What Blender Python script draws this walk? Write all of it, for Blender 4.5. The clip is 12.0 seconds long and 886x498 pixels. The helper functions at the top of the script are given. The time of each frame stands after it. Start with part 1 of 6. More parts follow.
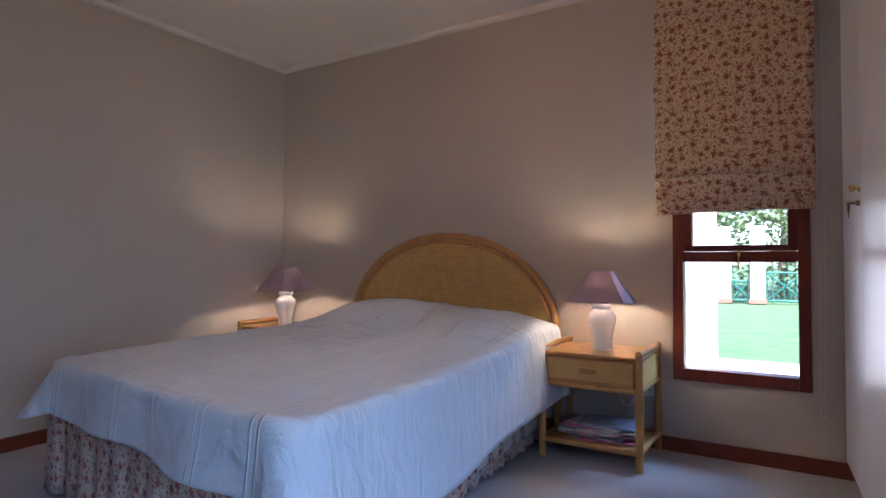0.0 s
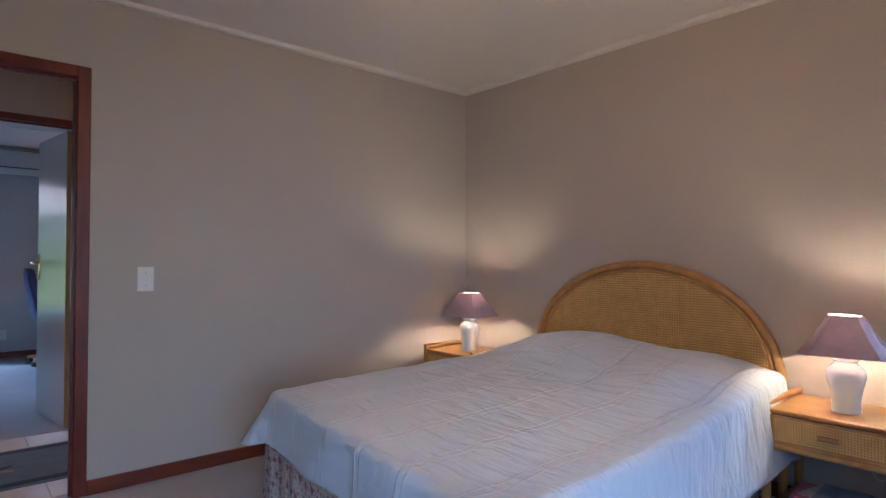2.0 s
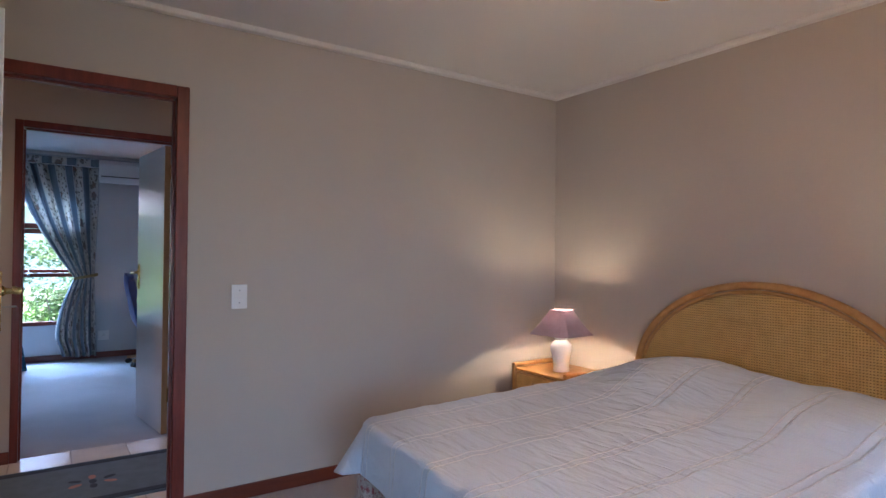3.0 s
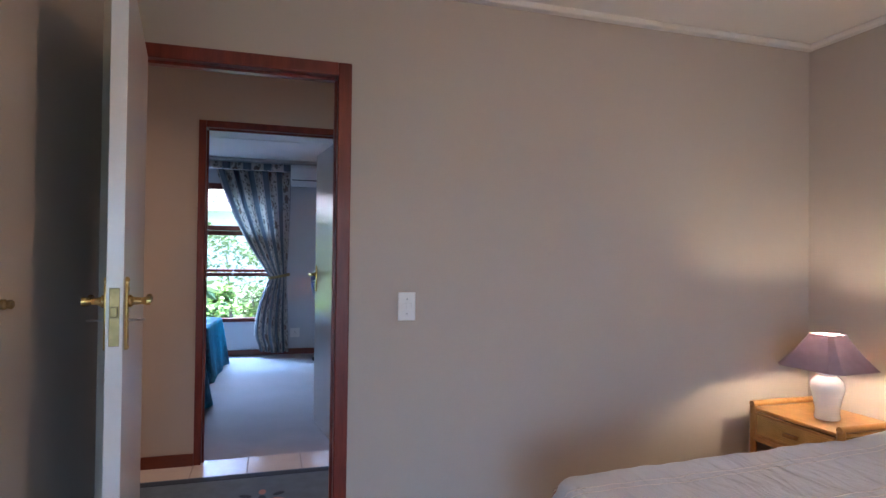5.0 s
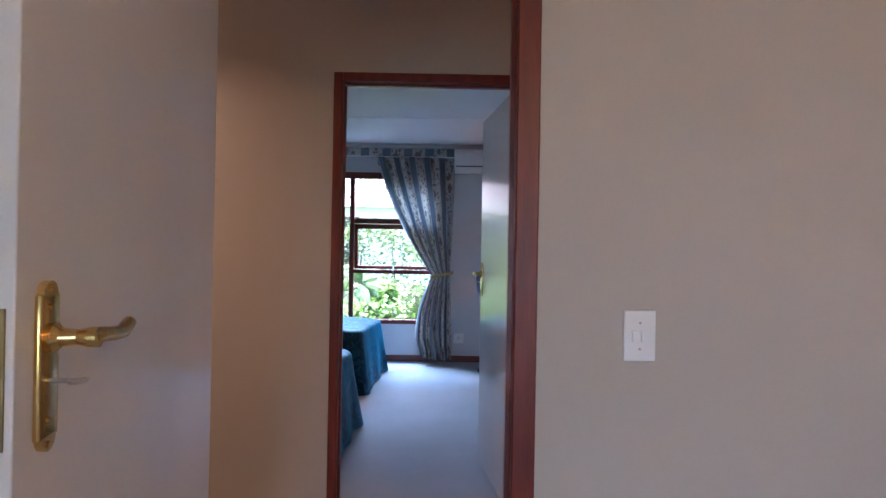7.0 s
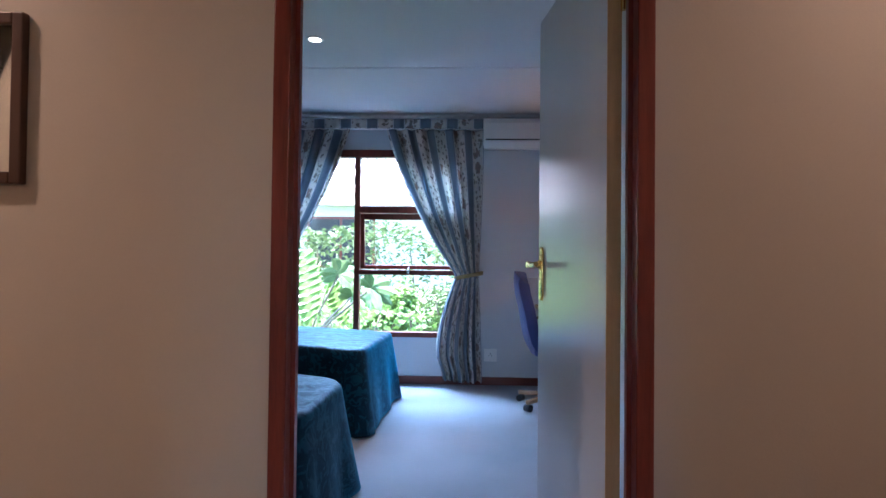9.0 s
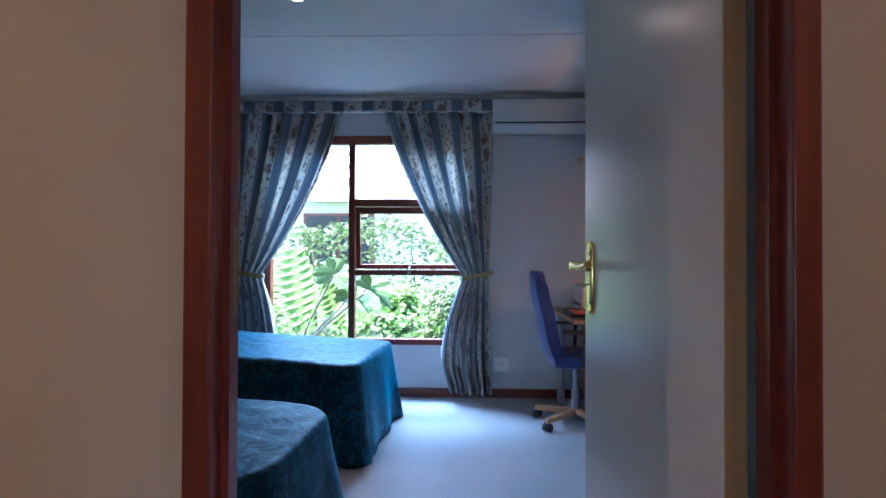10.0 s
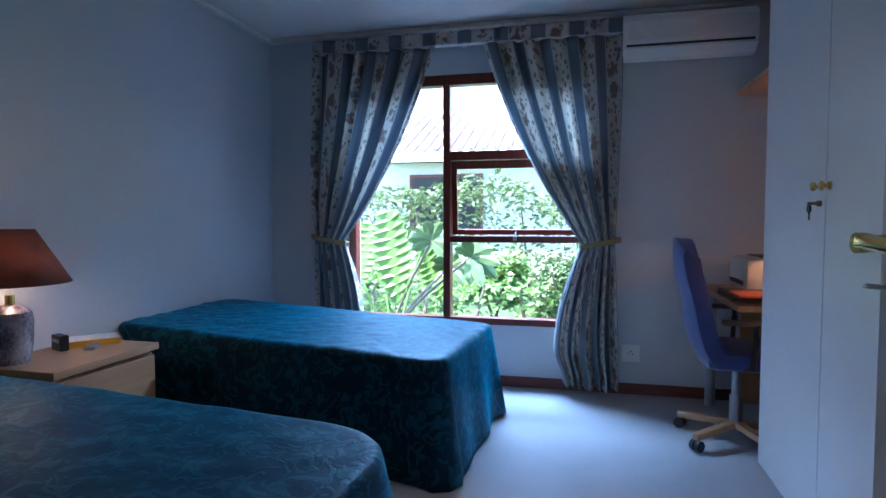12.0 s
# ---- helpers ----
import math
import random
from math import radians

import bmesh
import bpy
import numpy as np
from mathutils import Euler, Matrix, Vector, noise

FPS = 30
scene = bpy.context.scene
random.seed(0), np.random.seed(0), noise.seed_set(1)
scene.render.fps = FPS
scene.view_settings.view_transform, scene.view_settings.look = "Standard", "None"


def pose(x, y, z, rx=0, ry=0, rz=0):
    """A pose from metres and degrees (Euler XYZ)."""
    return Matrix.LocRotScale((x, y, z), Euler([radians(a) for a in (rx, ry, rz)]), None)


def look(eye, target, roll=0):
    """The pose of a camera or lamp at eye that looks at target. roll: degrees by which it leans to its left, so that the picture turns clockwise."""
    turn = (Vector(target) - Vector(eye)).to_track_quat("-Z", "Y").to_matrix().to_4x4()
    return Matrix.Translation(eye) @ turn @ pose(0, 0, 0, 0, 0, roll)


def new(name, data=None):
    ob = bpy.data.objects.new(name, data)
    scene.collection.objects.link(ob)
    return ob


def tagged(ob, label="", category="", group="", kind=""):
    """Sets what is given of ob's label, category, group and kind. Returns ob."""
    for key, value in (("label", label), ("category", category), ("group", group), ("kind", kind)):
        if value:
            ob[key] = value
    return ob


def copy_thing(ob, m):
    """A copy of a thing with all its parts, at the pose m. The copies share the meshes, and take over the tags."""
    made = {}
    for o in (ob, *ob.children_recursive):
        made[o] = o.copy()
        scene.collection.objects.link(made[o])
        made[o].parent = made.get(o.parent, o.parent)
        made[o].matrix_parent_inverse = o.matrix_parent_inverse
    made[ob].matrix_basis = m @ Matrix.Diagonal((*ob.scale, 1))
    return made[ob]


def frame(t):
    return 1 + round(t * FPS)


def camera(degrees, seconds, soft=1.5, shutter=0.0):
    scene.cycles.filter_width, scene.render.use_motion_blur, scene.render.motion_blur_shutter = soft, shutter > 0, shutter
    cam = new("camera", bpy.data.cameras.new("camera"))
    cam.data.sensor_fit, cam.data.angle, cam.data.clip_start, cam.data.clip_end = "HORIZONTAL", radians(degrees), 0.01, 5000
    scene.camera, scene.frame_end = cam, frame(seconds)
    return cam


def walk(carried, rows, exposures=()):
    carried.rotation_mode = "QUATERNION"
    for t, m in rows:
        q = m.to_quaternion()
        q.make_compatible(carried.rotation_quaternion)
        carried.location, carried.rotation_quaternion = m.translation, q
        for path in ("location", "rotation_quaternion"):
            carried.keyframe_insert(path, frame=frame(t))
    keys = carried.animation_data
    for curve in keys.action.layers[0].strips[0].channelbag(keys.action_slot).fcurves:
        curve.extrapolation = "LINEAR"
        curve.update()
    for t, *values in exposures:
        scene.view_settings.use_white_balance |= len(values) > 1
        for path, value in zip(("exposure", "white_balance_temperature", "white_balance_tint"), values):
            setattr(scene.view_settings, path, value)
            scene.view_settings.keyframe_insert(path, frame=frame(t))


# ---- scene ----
cam = camera(75.3, 12.0)
PATH = [
    (0, (0.126, 0.132, 0.956), (-0.931, 1.829, 1.003), 0.1),
    (0.5, (0.101, 0.162, 0.982), (-1.07, 1.783, 1.024), 0.1),
    (1, (0.054, 0.157, 1.045), (-1.231, 1.689, 1.069), -0.1),
    (1.5, (0.018, 0.186, 1.097), (-1.399, 1.597, 1.119), 0.0),
    (2, (-0.027, 0.185, 1.147), (-1.534, 1.5, 1.184), 0.1),
    (2.5, (-0.115, 0.167, 1.227), (-1.7, 1.386, 1.262), 0.4),
    (4.3, (-0.574, 0.31, 1.273), (-2.409, 1.103, 1.298), 0.5),
    (4.5, (-0.633, 0.338, 1.271), (-2.498, 1.06, 1.296), 0.6),
    (5, (-0.813, 0.409, 1.266), (-2.729, 0.98, 1.291), 0.7),
    (5.5, (-1.039, 0.476, 1.257), (-2.998, 0.875, 1.276), 0.9),
    (6, (-1.283, 0.483, 1.245), (-3.27, 0.714, 1.262), 0.8),
    (6.5, (-1.564, 0.483, 1.24), (-3.562, 0.57, 1.254), 1.0),
    (7, (-1.865, 0.489, 1.241), (-3.865, 0.496, 1.252), 1.0),
    (7.2, (-1.973, 0.483, 1.239), (-3.973, 0.468, 1.253), 0.7),
    (9, (-3.143, 0.447, 1.135), (-5.141, 0.378, 1.17), 0.6),
    (9.5, (-3.449, 0.412, 1.142), (-5.447, 0.344, 1.169), 0.4),
    (10, (-3.69, 0.393, 1.141), (-5.689, 0.322, 1.167), 0.2),
    (10.5, (-3.95, 0.388, 1.141), (-5.948, 0.313, 1.167), 0.0),
    (11, (-4.174, 0.407, 1.144), (-6.171, 0.309, 1.149), -0.3),
    (11.5, (-4.364, 0.412, 1.132), (-6.35, 0.176, 1.115), -0.2),
    (12, (-4.481, 0.368, 1.146), (-6.424, -0.091, 1.042), -0.1),
]
LIGHT = [(0.0, 2.42, 5330, 23), (1.5, 2.7, 5300, 20), (2.5, 2.98, 5350, 20), (5.0, 3.24, 5450, 21), (7.0, 3.4, 5600, 23), (9.0, 3.42, 5350, 18), (9.5, 3.38, 5250, 16), (10.5, 3.22, 5230, 16), (11.0, 3.12, 5200, 17), (12.0, 2.9, 5200, 17)]
walk(cam, [(t, look(eye, target, roll)) for t, eye, target, roll in PATH], LIGHT)

# ---- world, sun, exposure ----
world = bpy.data.worlds.new("world")
scene.world = world
world.use_nodes = True
wn = world.node_tree
sky = wn.nodes.new("ShaderNodeTexSky")
sky.sky_type = "NISHITA"
sky.sun_disc = False
sky.sun_elevation = radians(55)
sky.sun_rotation = radians(200)
wn.nodes["Background"].inputs[1].default_value = 0.15
wn.links.new(sky.outputs[0], wn.nodes["Background"].inputs[0])
sun = new("sun", bpy.data.lights.new("sun", "SUN"))
sun.data.energy, sun.data.angle, sun.data.color = 5.0, radians(0.6), (1.0, 0.96, 0.9)
sun.matrix_world = look((4, -6, 12), (0, 0, 0))


# ---- materials ----
def mat(name, col, rough=0.6, col2=None, scale=8.0, metal=0.0, bump=0.0, bscale=60.0, stretch=(1, 1, 1), spec=0.5, sheen=0.0):
    """A surface of two mixed tones at a coarse and a fine scale, with fine relief."""
    m = bpy.data.materials.new(name)
    m.use_nodes = True
    nt = m.node_tree
    b = nt.nodes["Principled BSDF"]
    b.inputs["Roughness"].default_value = rough
    b.inputs["Metallic"].default_value = metal
    b.inputs["Specular IOR Level"].default_value = spec
    if sheen:
        b.inputs["Sheen Weight"].default_value = sheen
    col2 = col2 or tuple(c * 0.86 for c in col)
    tc = nt.nodes.new("ShaderNodeTexCoord")
    mp = nt.nodes.new("ShaderNodeMapping")
    mp.inputs["Scale"].default_value = stretch
    nt.links.new(tc.outputs["Object"], mp.inputs[0])
    n1 = nt.nodes.new("ShaderNodeTexNoise")
    n1.inputs["Scale"].default_value = scale
    n1.inputs["Detail"].default_value = 6
    nt.links.new(mp.outputs[0], n1.inputs["Vector"])
    n2 = nt.nodes.new("ShaderNodeTexNoise")
    n2.inputs["Scale"].default_value = bscale
    n2.inputs["Detail"].default_value = 3
    nt.links.new(mp.outputs[0], n2.inputs["Vector"])
    mul = nt.nodes.new("ShaderNodeMath")
    mul.operation = "MULTIPLY_ADD"
    nt.links.new(n2.outputs[0], mul.inputs[0])
    mul.inputs[1].default_value = 0.45
    nt.links.new(n1.outputs[0], mul.inputs[2])
    ramp = nt.nodes.new("ShaderNodeValToRGB")
    ramp.color_ramp.elements[0].position, ramp.color_ramp.elements[1].position = 0.5, 0.95
    ramp.color_ramp.elements[0].color = (*col2, 1)
    ramp.color_ramp.elements[1].color = (*col, 1)
    nt.links.new(mul.outputs[0], ramp.inputs[0])
    nt.links.new(ramp.outputs[0], b.inputs["Base Color"])
    if bump:
        bp = nt.nodes.new("ShaderNodeBump")
        bp.inputs["Strength"].default_value = bump
        bp.inputs["Distance"].default_value = 0.004
        nt.links.new(n2.outputs[0], bp.inputs["Height"])
        nt.links.new(bp.outputs[0], b.inputs["Normal"])
    m["ramp"] = ramp.name
    return m


def add_nodes(m):
    nt = m.node_tree
    return nt, nt.nodes["Principled BSDF"]


def emit(name, col, strength):
    m = bpy.data.materials.new(name)
    m.use_nodes = True
    b = m.node_tree.nodes["Principled BSDF"]
    b.inputs["Base Color"].default_value = (*col, 1)
    b.inputs["Emission Color"].default_value = (*col, 1)
    b.inputs["Emission Strength"].default_value = strength
    return m


def glass_mat(name, tint=(1, 1, 1)):
    m = bpy.data.materials.new(name)
    m.use_nodes = True
    nt = m.node_tree
    out = nt.nodes["Material Output"]
    nt.nodes.remove(nt.nodes["Principled BSDF"])
    tr, gl, mx, fr = (nt.nodes.new("ShaderNodeBsdf" + k) if k[0] in "TG" else nt.nodes.new("Shader" + k) for k in ("Transparent", "Glossy", "NodeMixShader", "NodeFresnel"))
    tr.inputs[0].default_value = (*tint, 1)
    gl.inputs["Roughness"].default_value = 0.02
    nt.links.new(fr.outputs[0], mx.inputs[0])
    nt.links.new(tr.outputs[0], mx.inputs[1])
    nt.links.new(gl.outputs[0], mx.inputs[2])
    nt.links.new(mx.outputs[0], out.inputs[0])
    return m


def floral(name, base, blooms, scale, leaf=(0.16, 0.17, 0.09), rough=0.85, see=0.0, uv=False, squash=(1, 1, 1)):
    """Printed cotton: small flowers with sprigs and dots on a light ground."""
    m = mat(name, base, rough, tuple(c * 0.93 for c in base), 5, bump=0.15, bscale=300)
    nt, b = add_nodes(m)
    ramp = nt.nodes[m["ramp"]]
    tc = nt.nodes.new("ShaderNodeTexCoord")
    mp = nt.nodes.new("ShaderNodeMapping")
    mp.inputs["Scale"].default_value = squash
    nt.links.new(tc.outputs["UV" if uv else "Object"], mp.inputs[0])
    warp = nt.nodes.new("ShaderNodeTexNoise")
    warp.inputs["Scale"].default_value = scale * 2.2
    nt.links.new(mp.outputs[0], warp.inputs["Vector"])
    wv = nt.nodes.new("ShaderNodeMix")
    wv.data_type = "VECTOR"
    wv.inputs["Factor"].default_value = 0.03
    nt.links.new(mp.outputs[0], wv.inputs[4])
    nt.links.new(warp.outputs["Color"], wv.inputs[5])
    last = ramp.outputs[0]
    for k, (col, sc, size) in enumerate(((leaf, 1.5, 0.21), (blooms, 1.0, 0.26), (leaf, 2.6, 0.25), (leaf, 3.4, 0.22))):
        v = nt.nodes.new("ShaderNodeTexVoronoi")
        v.voronoi_dimensions = "3D"
        v.inputs["Scale"].default_value = scale * sc
        v.inputs["Randomness"].default_value = 0.8
        nt.links.new(wv.outputs[1], v.inputs["Vector"])
        pet = nt.nodes.new("ShaderNodeTexNoise")
        pet.inputs["Scale"].default_value = scale * sc * 4.2
        nt.links.new(mp.outputs[0], pet.inputs["Vector"])
        add = nt.nodes.new("ShaderNodeMath")
        add.operation = "MULTIPLY_ADD"
        nt.links.new(pet.outputs[0], add.inputs[0])
        add.inputs[1].default_value = 0.5 if k < 2 else 0.2
        nt.links.new(v.outputs["Distance"], add.inputs[2])
        lt = nt.nodes.new("ShaderNodeMapRange")
        lt.inputs["From Min"].default_value = size + (0.25 if k < 2 else 0.1)
        lt.inputs["From Max"].default_value = size + (0.31 if k < 2 else 0.14)
        lt.inputs["To Min"].default_value = 0.9
        lt.inputs["To Max"].default_value = 0.0
        nt.links.new(add.outputs[0], lt.inputs["Value"])
        mix = nt.nodes.new("ShaderNodeMix")
        mix.data_type = "RGBA"
        nt.links.new(lt.outputs[0], mix.inputs["Factor"])
        nt.links.new(last, mix.inputs[6])
        mix.inputs[7].default_value = (*col, 1)
        last = mix.outputs[2]
    nt.links.new(last, b.inputs["Base Color"])
    if see:
        tl = nt.nodes.new("ShaderNodeBsdfTranslucent")
        nt.links.new(last, tl.inputs[0])
        mx = nt.nodes.new("ShaderNodeMixShader")
        mx.inputs[0].default_value = see
        nt.links.new(b.outputs[0], mx.inputs[1])
        nt.links.new(tl.outputs[0], mx.inputs[2])
        nt.links.new(mx.outputs[0], nt.nodes["Material Output"].inputs[0])
    return m, last


PAINT = mat("wall_paint", (0.49, 0.435, 0.37), 0.75, (0.465, 0.41, 0.35), 1.3, bump=0.1, bscale=160)
PAINT_B = mat("wall_paint_pale", (0.58, 0.60, 0.62), 0.75, (0.55, 0.57, 0.59), 1.3, bump=0.25, bscale=160)
CEIL = mat("ceiling_paint", (0.74, 0.71, 0.67), 0.8, (0.71, 0.68, 0.64), 1.5, bump=0.1, bscale=120)
WOOD = mat("red_wood", (0.19, 0.030, 0.016), 0.34, (0.11, 0.017, 0.009), 6, bump=0.12, bscale=40, stretch=(6, 6, 0.6))
SKIRT = mat("skirting_wood", (0.17, 0.035, 0.014), 0.4, (0.11, 0.022, 0.010), 6, bump=0.12, bscale=40, stretch=(0.8, 0.8, 6))
WHITE = mat("white_gloss_paint", (0.76, 0.75, 0.74), 0.32, (0.73, 0.72, 0.71), 2.5, bump=0.04, bscale=90)
GLOSS = mat("door_gloss_paint", (0.66, 0.65, 0.64), 0.2, (0.63, 0.62, 0.61), 2.5, bump=0.04, bscale=90)
PLASTIC = mat("white_plastic", (0.8, 0.79, 0.77), 0.35, (0.77, 0.76, 0.74), 9)
PINE = mat("edge_wood", (0.55, 0.34, 0.16), 0.5, (0.44, 0.26, 0.11), 7, bump=0.1, stretch=(6, 6, 0.5))
CARPET = mat("carpet", (0.40, 0.37, 0.38), 0.95, (0.33, 0.305, 0.315), 3.0, bump=0.8, bscale=420, sheen=0.3)
CARPET_B = mat("carpet_pale", (0.41, 0.39, 0.40), 0.95, (0.34, 0.325, 0.335), 3.0, bump=0.8, bscale=420, sheen=0.3)
BRASS = mat("brass", (0.78, 0.55, 0.20), 0.22, (0.62, 0.42, 0.14), 30, metal=1.0)
STEEL = mat("steel", (0.5, 0.5, 0.5), 0.3, (0.4, 0.4, 0.4), 30, metal=1.0)
BRONZE = mat("aged_brass", (0.34, 0.25, 0.11), 0.42, (0.22, 0.16, 0.07), 40, metal=0.9)
BLACK = mat("black_plastic", (0.02, 0.02, 0.022), 0.45, (0.015, 0.015, 0.016), 20)
RATTAN = mat("rattan_pole", (0.52, 0.285, 0.09), 0.36, (0.38, 0.19, 0.052), 12, bump=0.15, bscale=50)
CANE = mat("woven_cane", (0.74, 0.48, 0.17), 0.55, (0.58, 0.35, 0.10), 20, bump=0.3, bscale=200)
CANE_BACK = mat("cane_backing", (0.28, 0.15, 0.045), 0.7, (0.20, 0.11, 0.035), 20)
SHEET = mat("white_sheet", (0.67, 0.73, 0.82), 0.85, (0.63, 0.69, 0.78), 4, bump=0.25, bscale=260, sheen=0.2)
MATTRESS = mat("mattress_ticking", (0.7, 0.68, 0.66), 0.9)
CERAMIC = mat("glazed_ceramic", (0.86, 0.87, 0.80), 0.12, (0.83, 0.84, 0.77), 10, spec=0.6)
GLASS = glass_mat("window_glass")
TILE = mat("floor_tile", (0.62, 0.58, 0.52), 0.22, (0.55, 0.51, 0.45), 5, bump=0.05)
GROUT = mat("grout", (0.35, 0.32, 0.29), 0.9)


def sprigged(name, base, bloom, leaf):
    """Printed cotton with five-petalled flowers, smaller buds, leaf sprigs and dots."""
    m = mat(name, base, 0.85, tuple(c * 0.9 for c in base), 5, bump=0.2, bscale=300)
    nt, b = add_nodes(m)

    def node(kind, a=None, c=None, op=None):
        n = nt.nodes.new(kind)
        if op:
            n.operation = op
        for k, v in enumerate((a, c)):
            if v is None:
                continue
            if isinstance(v, (int, float)):
                n.inputs[k].default_value = v
            else:
                nt.links.new(v, n.inputs[k])
        return n

    tc = nt.nodes.new("ShaderNodeTexCoord")
    sep = node("ShaderNodeSeparateXYZ", tc.outputs["Object"])
    s = node("ShaderNodeMath", sep.outputs[0], sep.outputs[1], "ADD")
    uv = nt.nodes.new("ShaderNodeCombineXYZ")
    nt.links.new(s.outputs[0], uv.inputs[0])
    nt.links.new(sep.outputs[2], uv.inputs[1])
    rag = nt.nodes.new("ShaderNodeTexNoise")
    rag.inputs["Scale"].default_value = 150
    nt.links.new(uv.outputs[0], rag.inputs["Vector"])
    last = nt.nodes[m["ramp"]].outputs[0]
    # scale, radius in metres, petals, depth of the petals, ink, randomness
    for sc, rad, pet, deep, ink, rnd in ((110, 0.0022, 2, 0.2, leaf, 0.95), (60, 0.0042, 3, 0.5, leaf, 0.9), (38, 0.0062, 3, 0.5, leaf, 0.9), (29, 0.0078, 4, 0.4, bloom, 0.8), (16.5, 0.0145, 5, 0.22, bloom, 0.62)):
        v = nt.nodes.new("ShaderNodeTexVoronoi")
        v.voronoi_dimensions = "2D"
        v.inputs["Scale"].default_value = sc
        v.inputs["Randomness"].default_value = rnd
        nt.links.new(uv.outputs[0], v.inputs["Vector"])
        d = node("ShaderNodeVectorMath", uv.outputs[0], v.outputs["Position"], "SUBTRACT")
        ds = node("ShaderNodeSeparateXYZ", d.outputs[0])
        an = node("ShaderNodeMath", ds.outputs[1], ds.outputs[0], "ARCTAN2")
        cs = node("ShaderNodeSeparateColor", v.outputs["Color"])
        tw = node("ShaderNodeMath", cs.outputs[0], 6.28, "MULTIPLY")
        a2 = node("ShaderNodeMath", an.outputs[0], float(pet), "MULTIPLY")
        a3 = node("ShaderNodeMath", a2.outputs[0], tw.outputs[0], "ADD")
        co = node("ShaderNodeMath", a3.outputs[0], None, "COSINE")
        r1 = node("ShaderNodeMath", co.outputs[0], deep * rad, "MULTIPLY")
        r2 = node("ShaderNodeMath", r1.outputs[0], rad * (1 - deep * 0.6), "ADD")
        ln = node("ShaderNodeVectorMath", d.outputs[0], None, "LENGTH")
        r3 = node("ShaderNodeMath", rag.outputs[0], rad * 2.2, "MULTIPLY")
        r4 = node("ShaderNodeMath", r3.outputs[0], rad * -1.1, "ADD")
        r5 = node("ShaderNodeMath", r2.outputs[0], r4.outputs[0], "ADD")
        df = node("ShaderNodeMath", r5.outputs[0], ln.outputs["Value"], "SUBTRACT")
        mk = nt.nodes.new("ShaderNodeMapRange")
        mk.inputs["From Min"].default_value, mk.inputs["From Max"].default_value = -0.0004, 0.0012
        mk.inputs["To Max"].default_value = 0.92
        nt.links.new(df.outputs[0], mk.inputs["Value"])
        mix = nt.nodes.new("ShaderNodeMix")
        mix.data_type = "RGBA"
        nt.links.new(mk.outputs[0], mix.inputs["Factor"])
        nt.links.new(last, mix.inputs[6])
        mix.inputs[7].default_value = (*ink, 1)
        last = mix.outputs[2]
    nt.links.new(last, b.inputs["Base Color"])
    return m


FLOWER = sprigged("floral_cotton", (0.66, 0.50, 0.35), (0.22, 0.055, 0.022), (0.27, 0.135, 0.065))
VALANCE = sprigged("floral_valance", (0.62, 0.55, 0.50), (0.32, 0.07, 0.08), (0.30, 0.24, 0.20))


# ---- building helpers ----
def box(bm, x0, x1, y0, y1, z0, z1, bevel=0.0):
    r = bmesh.ops.create_cube(bm, size=1.0, matrix=Matrix.LocRotScale(((x0 + x1) / 2, (y0 + y1) / 2, (z0 + z1) / 2), None, (abs(x1 - x0), abs(y1 - y0), abs(z1 - z0))))
    if bevel:
        es = {e for v in r["verts"] for e in v.link_edges}
        bmesh.ops.bevel(bm, geom=list(es), offset=bevel, segments=2, affect="EDGES", profile=0.5)
    return r["verts"]


def rod(bm, a, b, r, r2=None, seg=12):
    a, b = Vector(a), Vector(b)
    d = b - a
    m = Matrix.Translation((a + b) / 2) @ d.to_track_quat("Z", "Y").to_matrix().to_4x4()
    return bmesh.ops.create_cone(bm, cap_ends=True, segments=seg, radius1=r, radius2=r if r2 is None else r2, depth=d.length, matrix=m)["verts"]


def lathe(bm, prof, seg=32, at=(0, 0, 0)):
    """A body of revolution from pairs of radius and height."""
    rings = [[bm.verts.new((at[0] + r * math.cos(2 * math.pi * i / seg), at[1] + r * math.sin(2 * math.pi * i / seg), at[2] + z)) for i in range(seg)] for r, z in prof]
    for p, q in zip(rings, rings[1:]):
        for i in range(seg):
            bm.faces.new((p[i], p[(i + 1) % seg], q[(i + 1) % seg], q[i]))
    return rings


def tube(bm, pts, r, seg=10, closed=False):
    """A round bar along points."""
    pts = [Vector(p) for p in pts]
    rings = []
    n = len(pts)
    up = Vector((0, 0, 1))
    for i, p in enumerate(pts):
        a, b = pts[max(i - 1, 0)], pts[min(i + 1, n - 1)]
        d = (b - a).normalized()
        s = d.cross(up)
        s = s.normalized() if s.length > 1e-3 else d.cross(Vector((0, 1, 0))).normalized()
        u = s.cross(d).normalized()
        rings.append([bm.verts.new(p + r * (math.cos(2 * math.pi * k / seg) * s + math.sin(2 * math.pi * k / seg) * u)) for k in range(seg)])
    for p, q in zip(rings, rings[1:]):
        for k in range(seg):
            bm.faces.new((p[k], p[(k + 1) % seg], q[(k + 1) % seg], q[k]))
    bm.faces.new(rings[0][::-1])
    bm.faces.new(rings[-1])


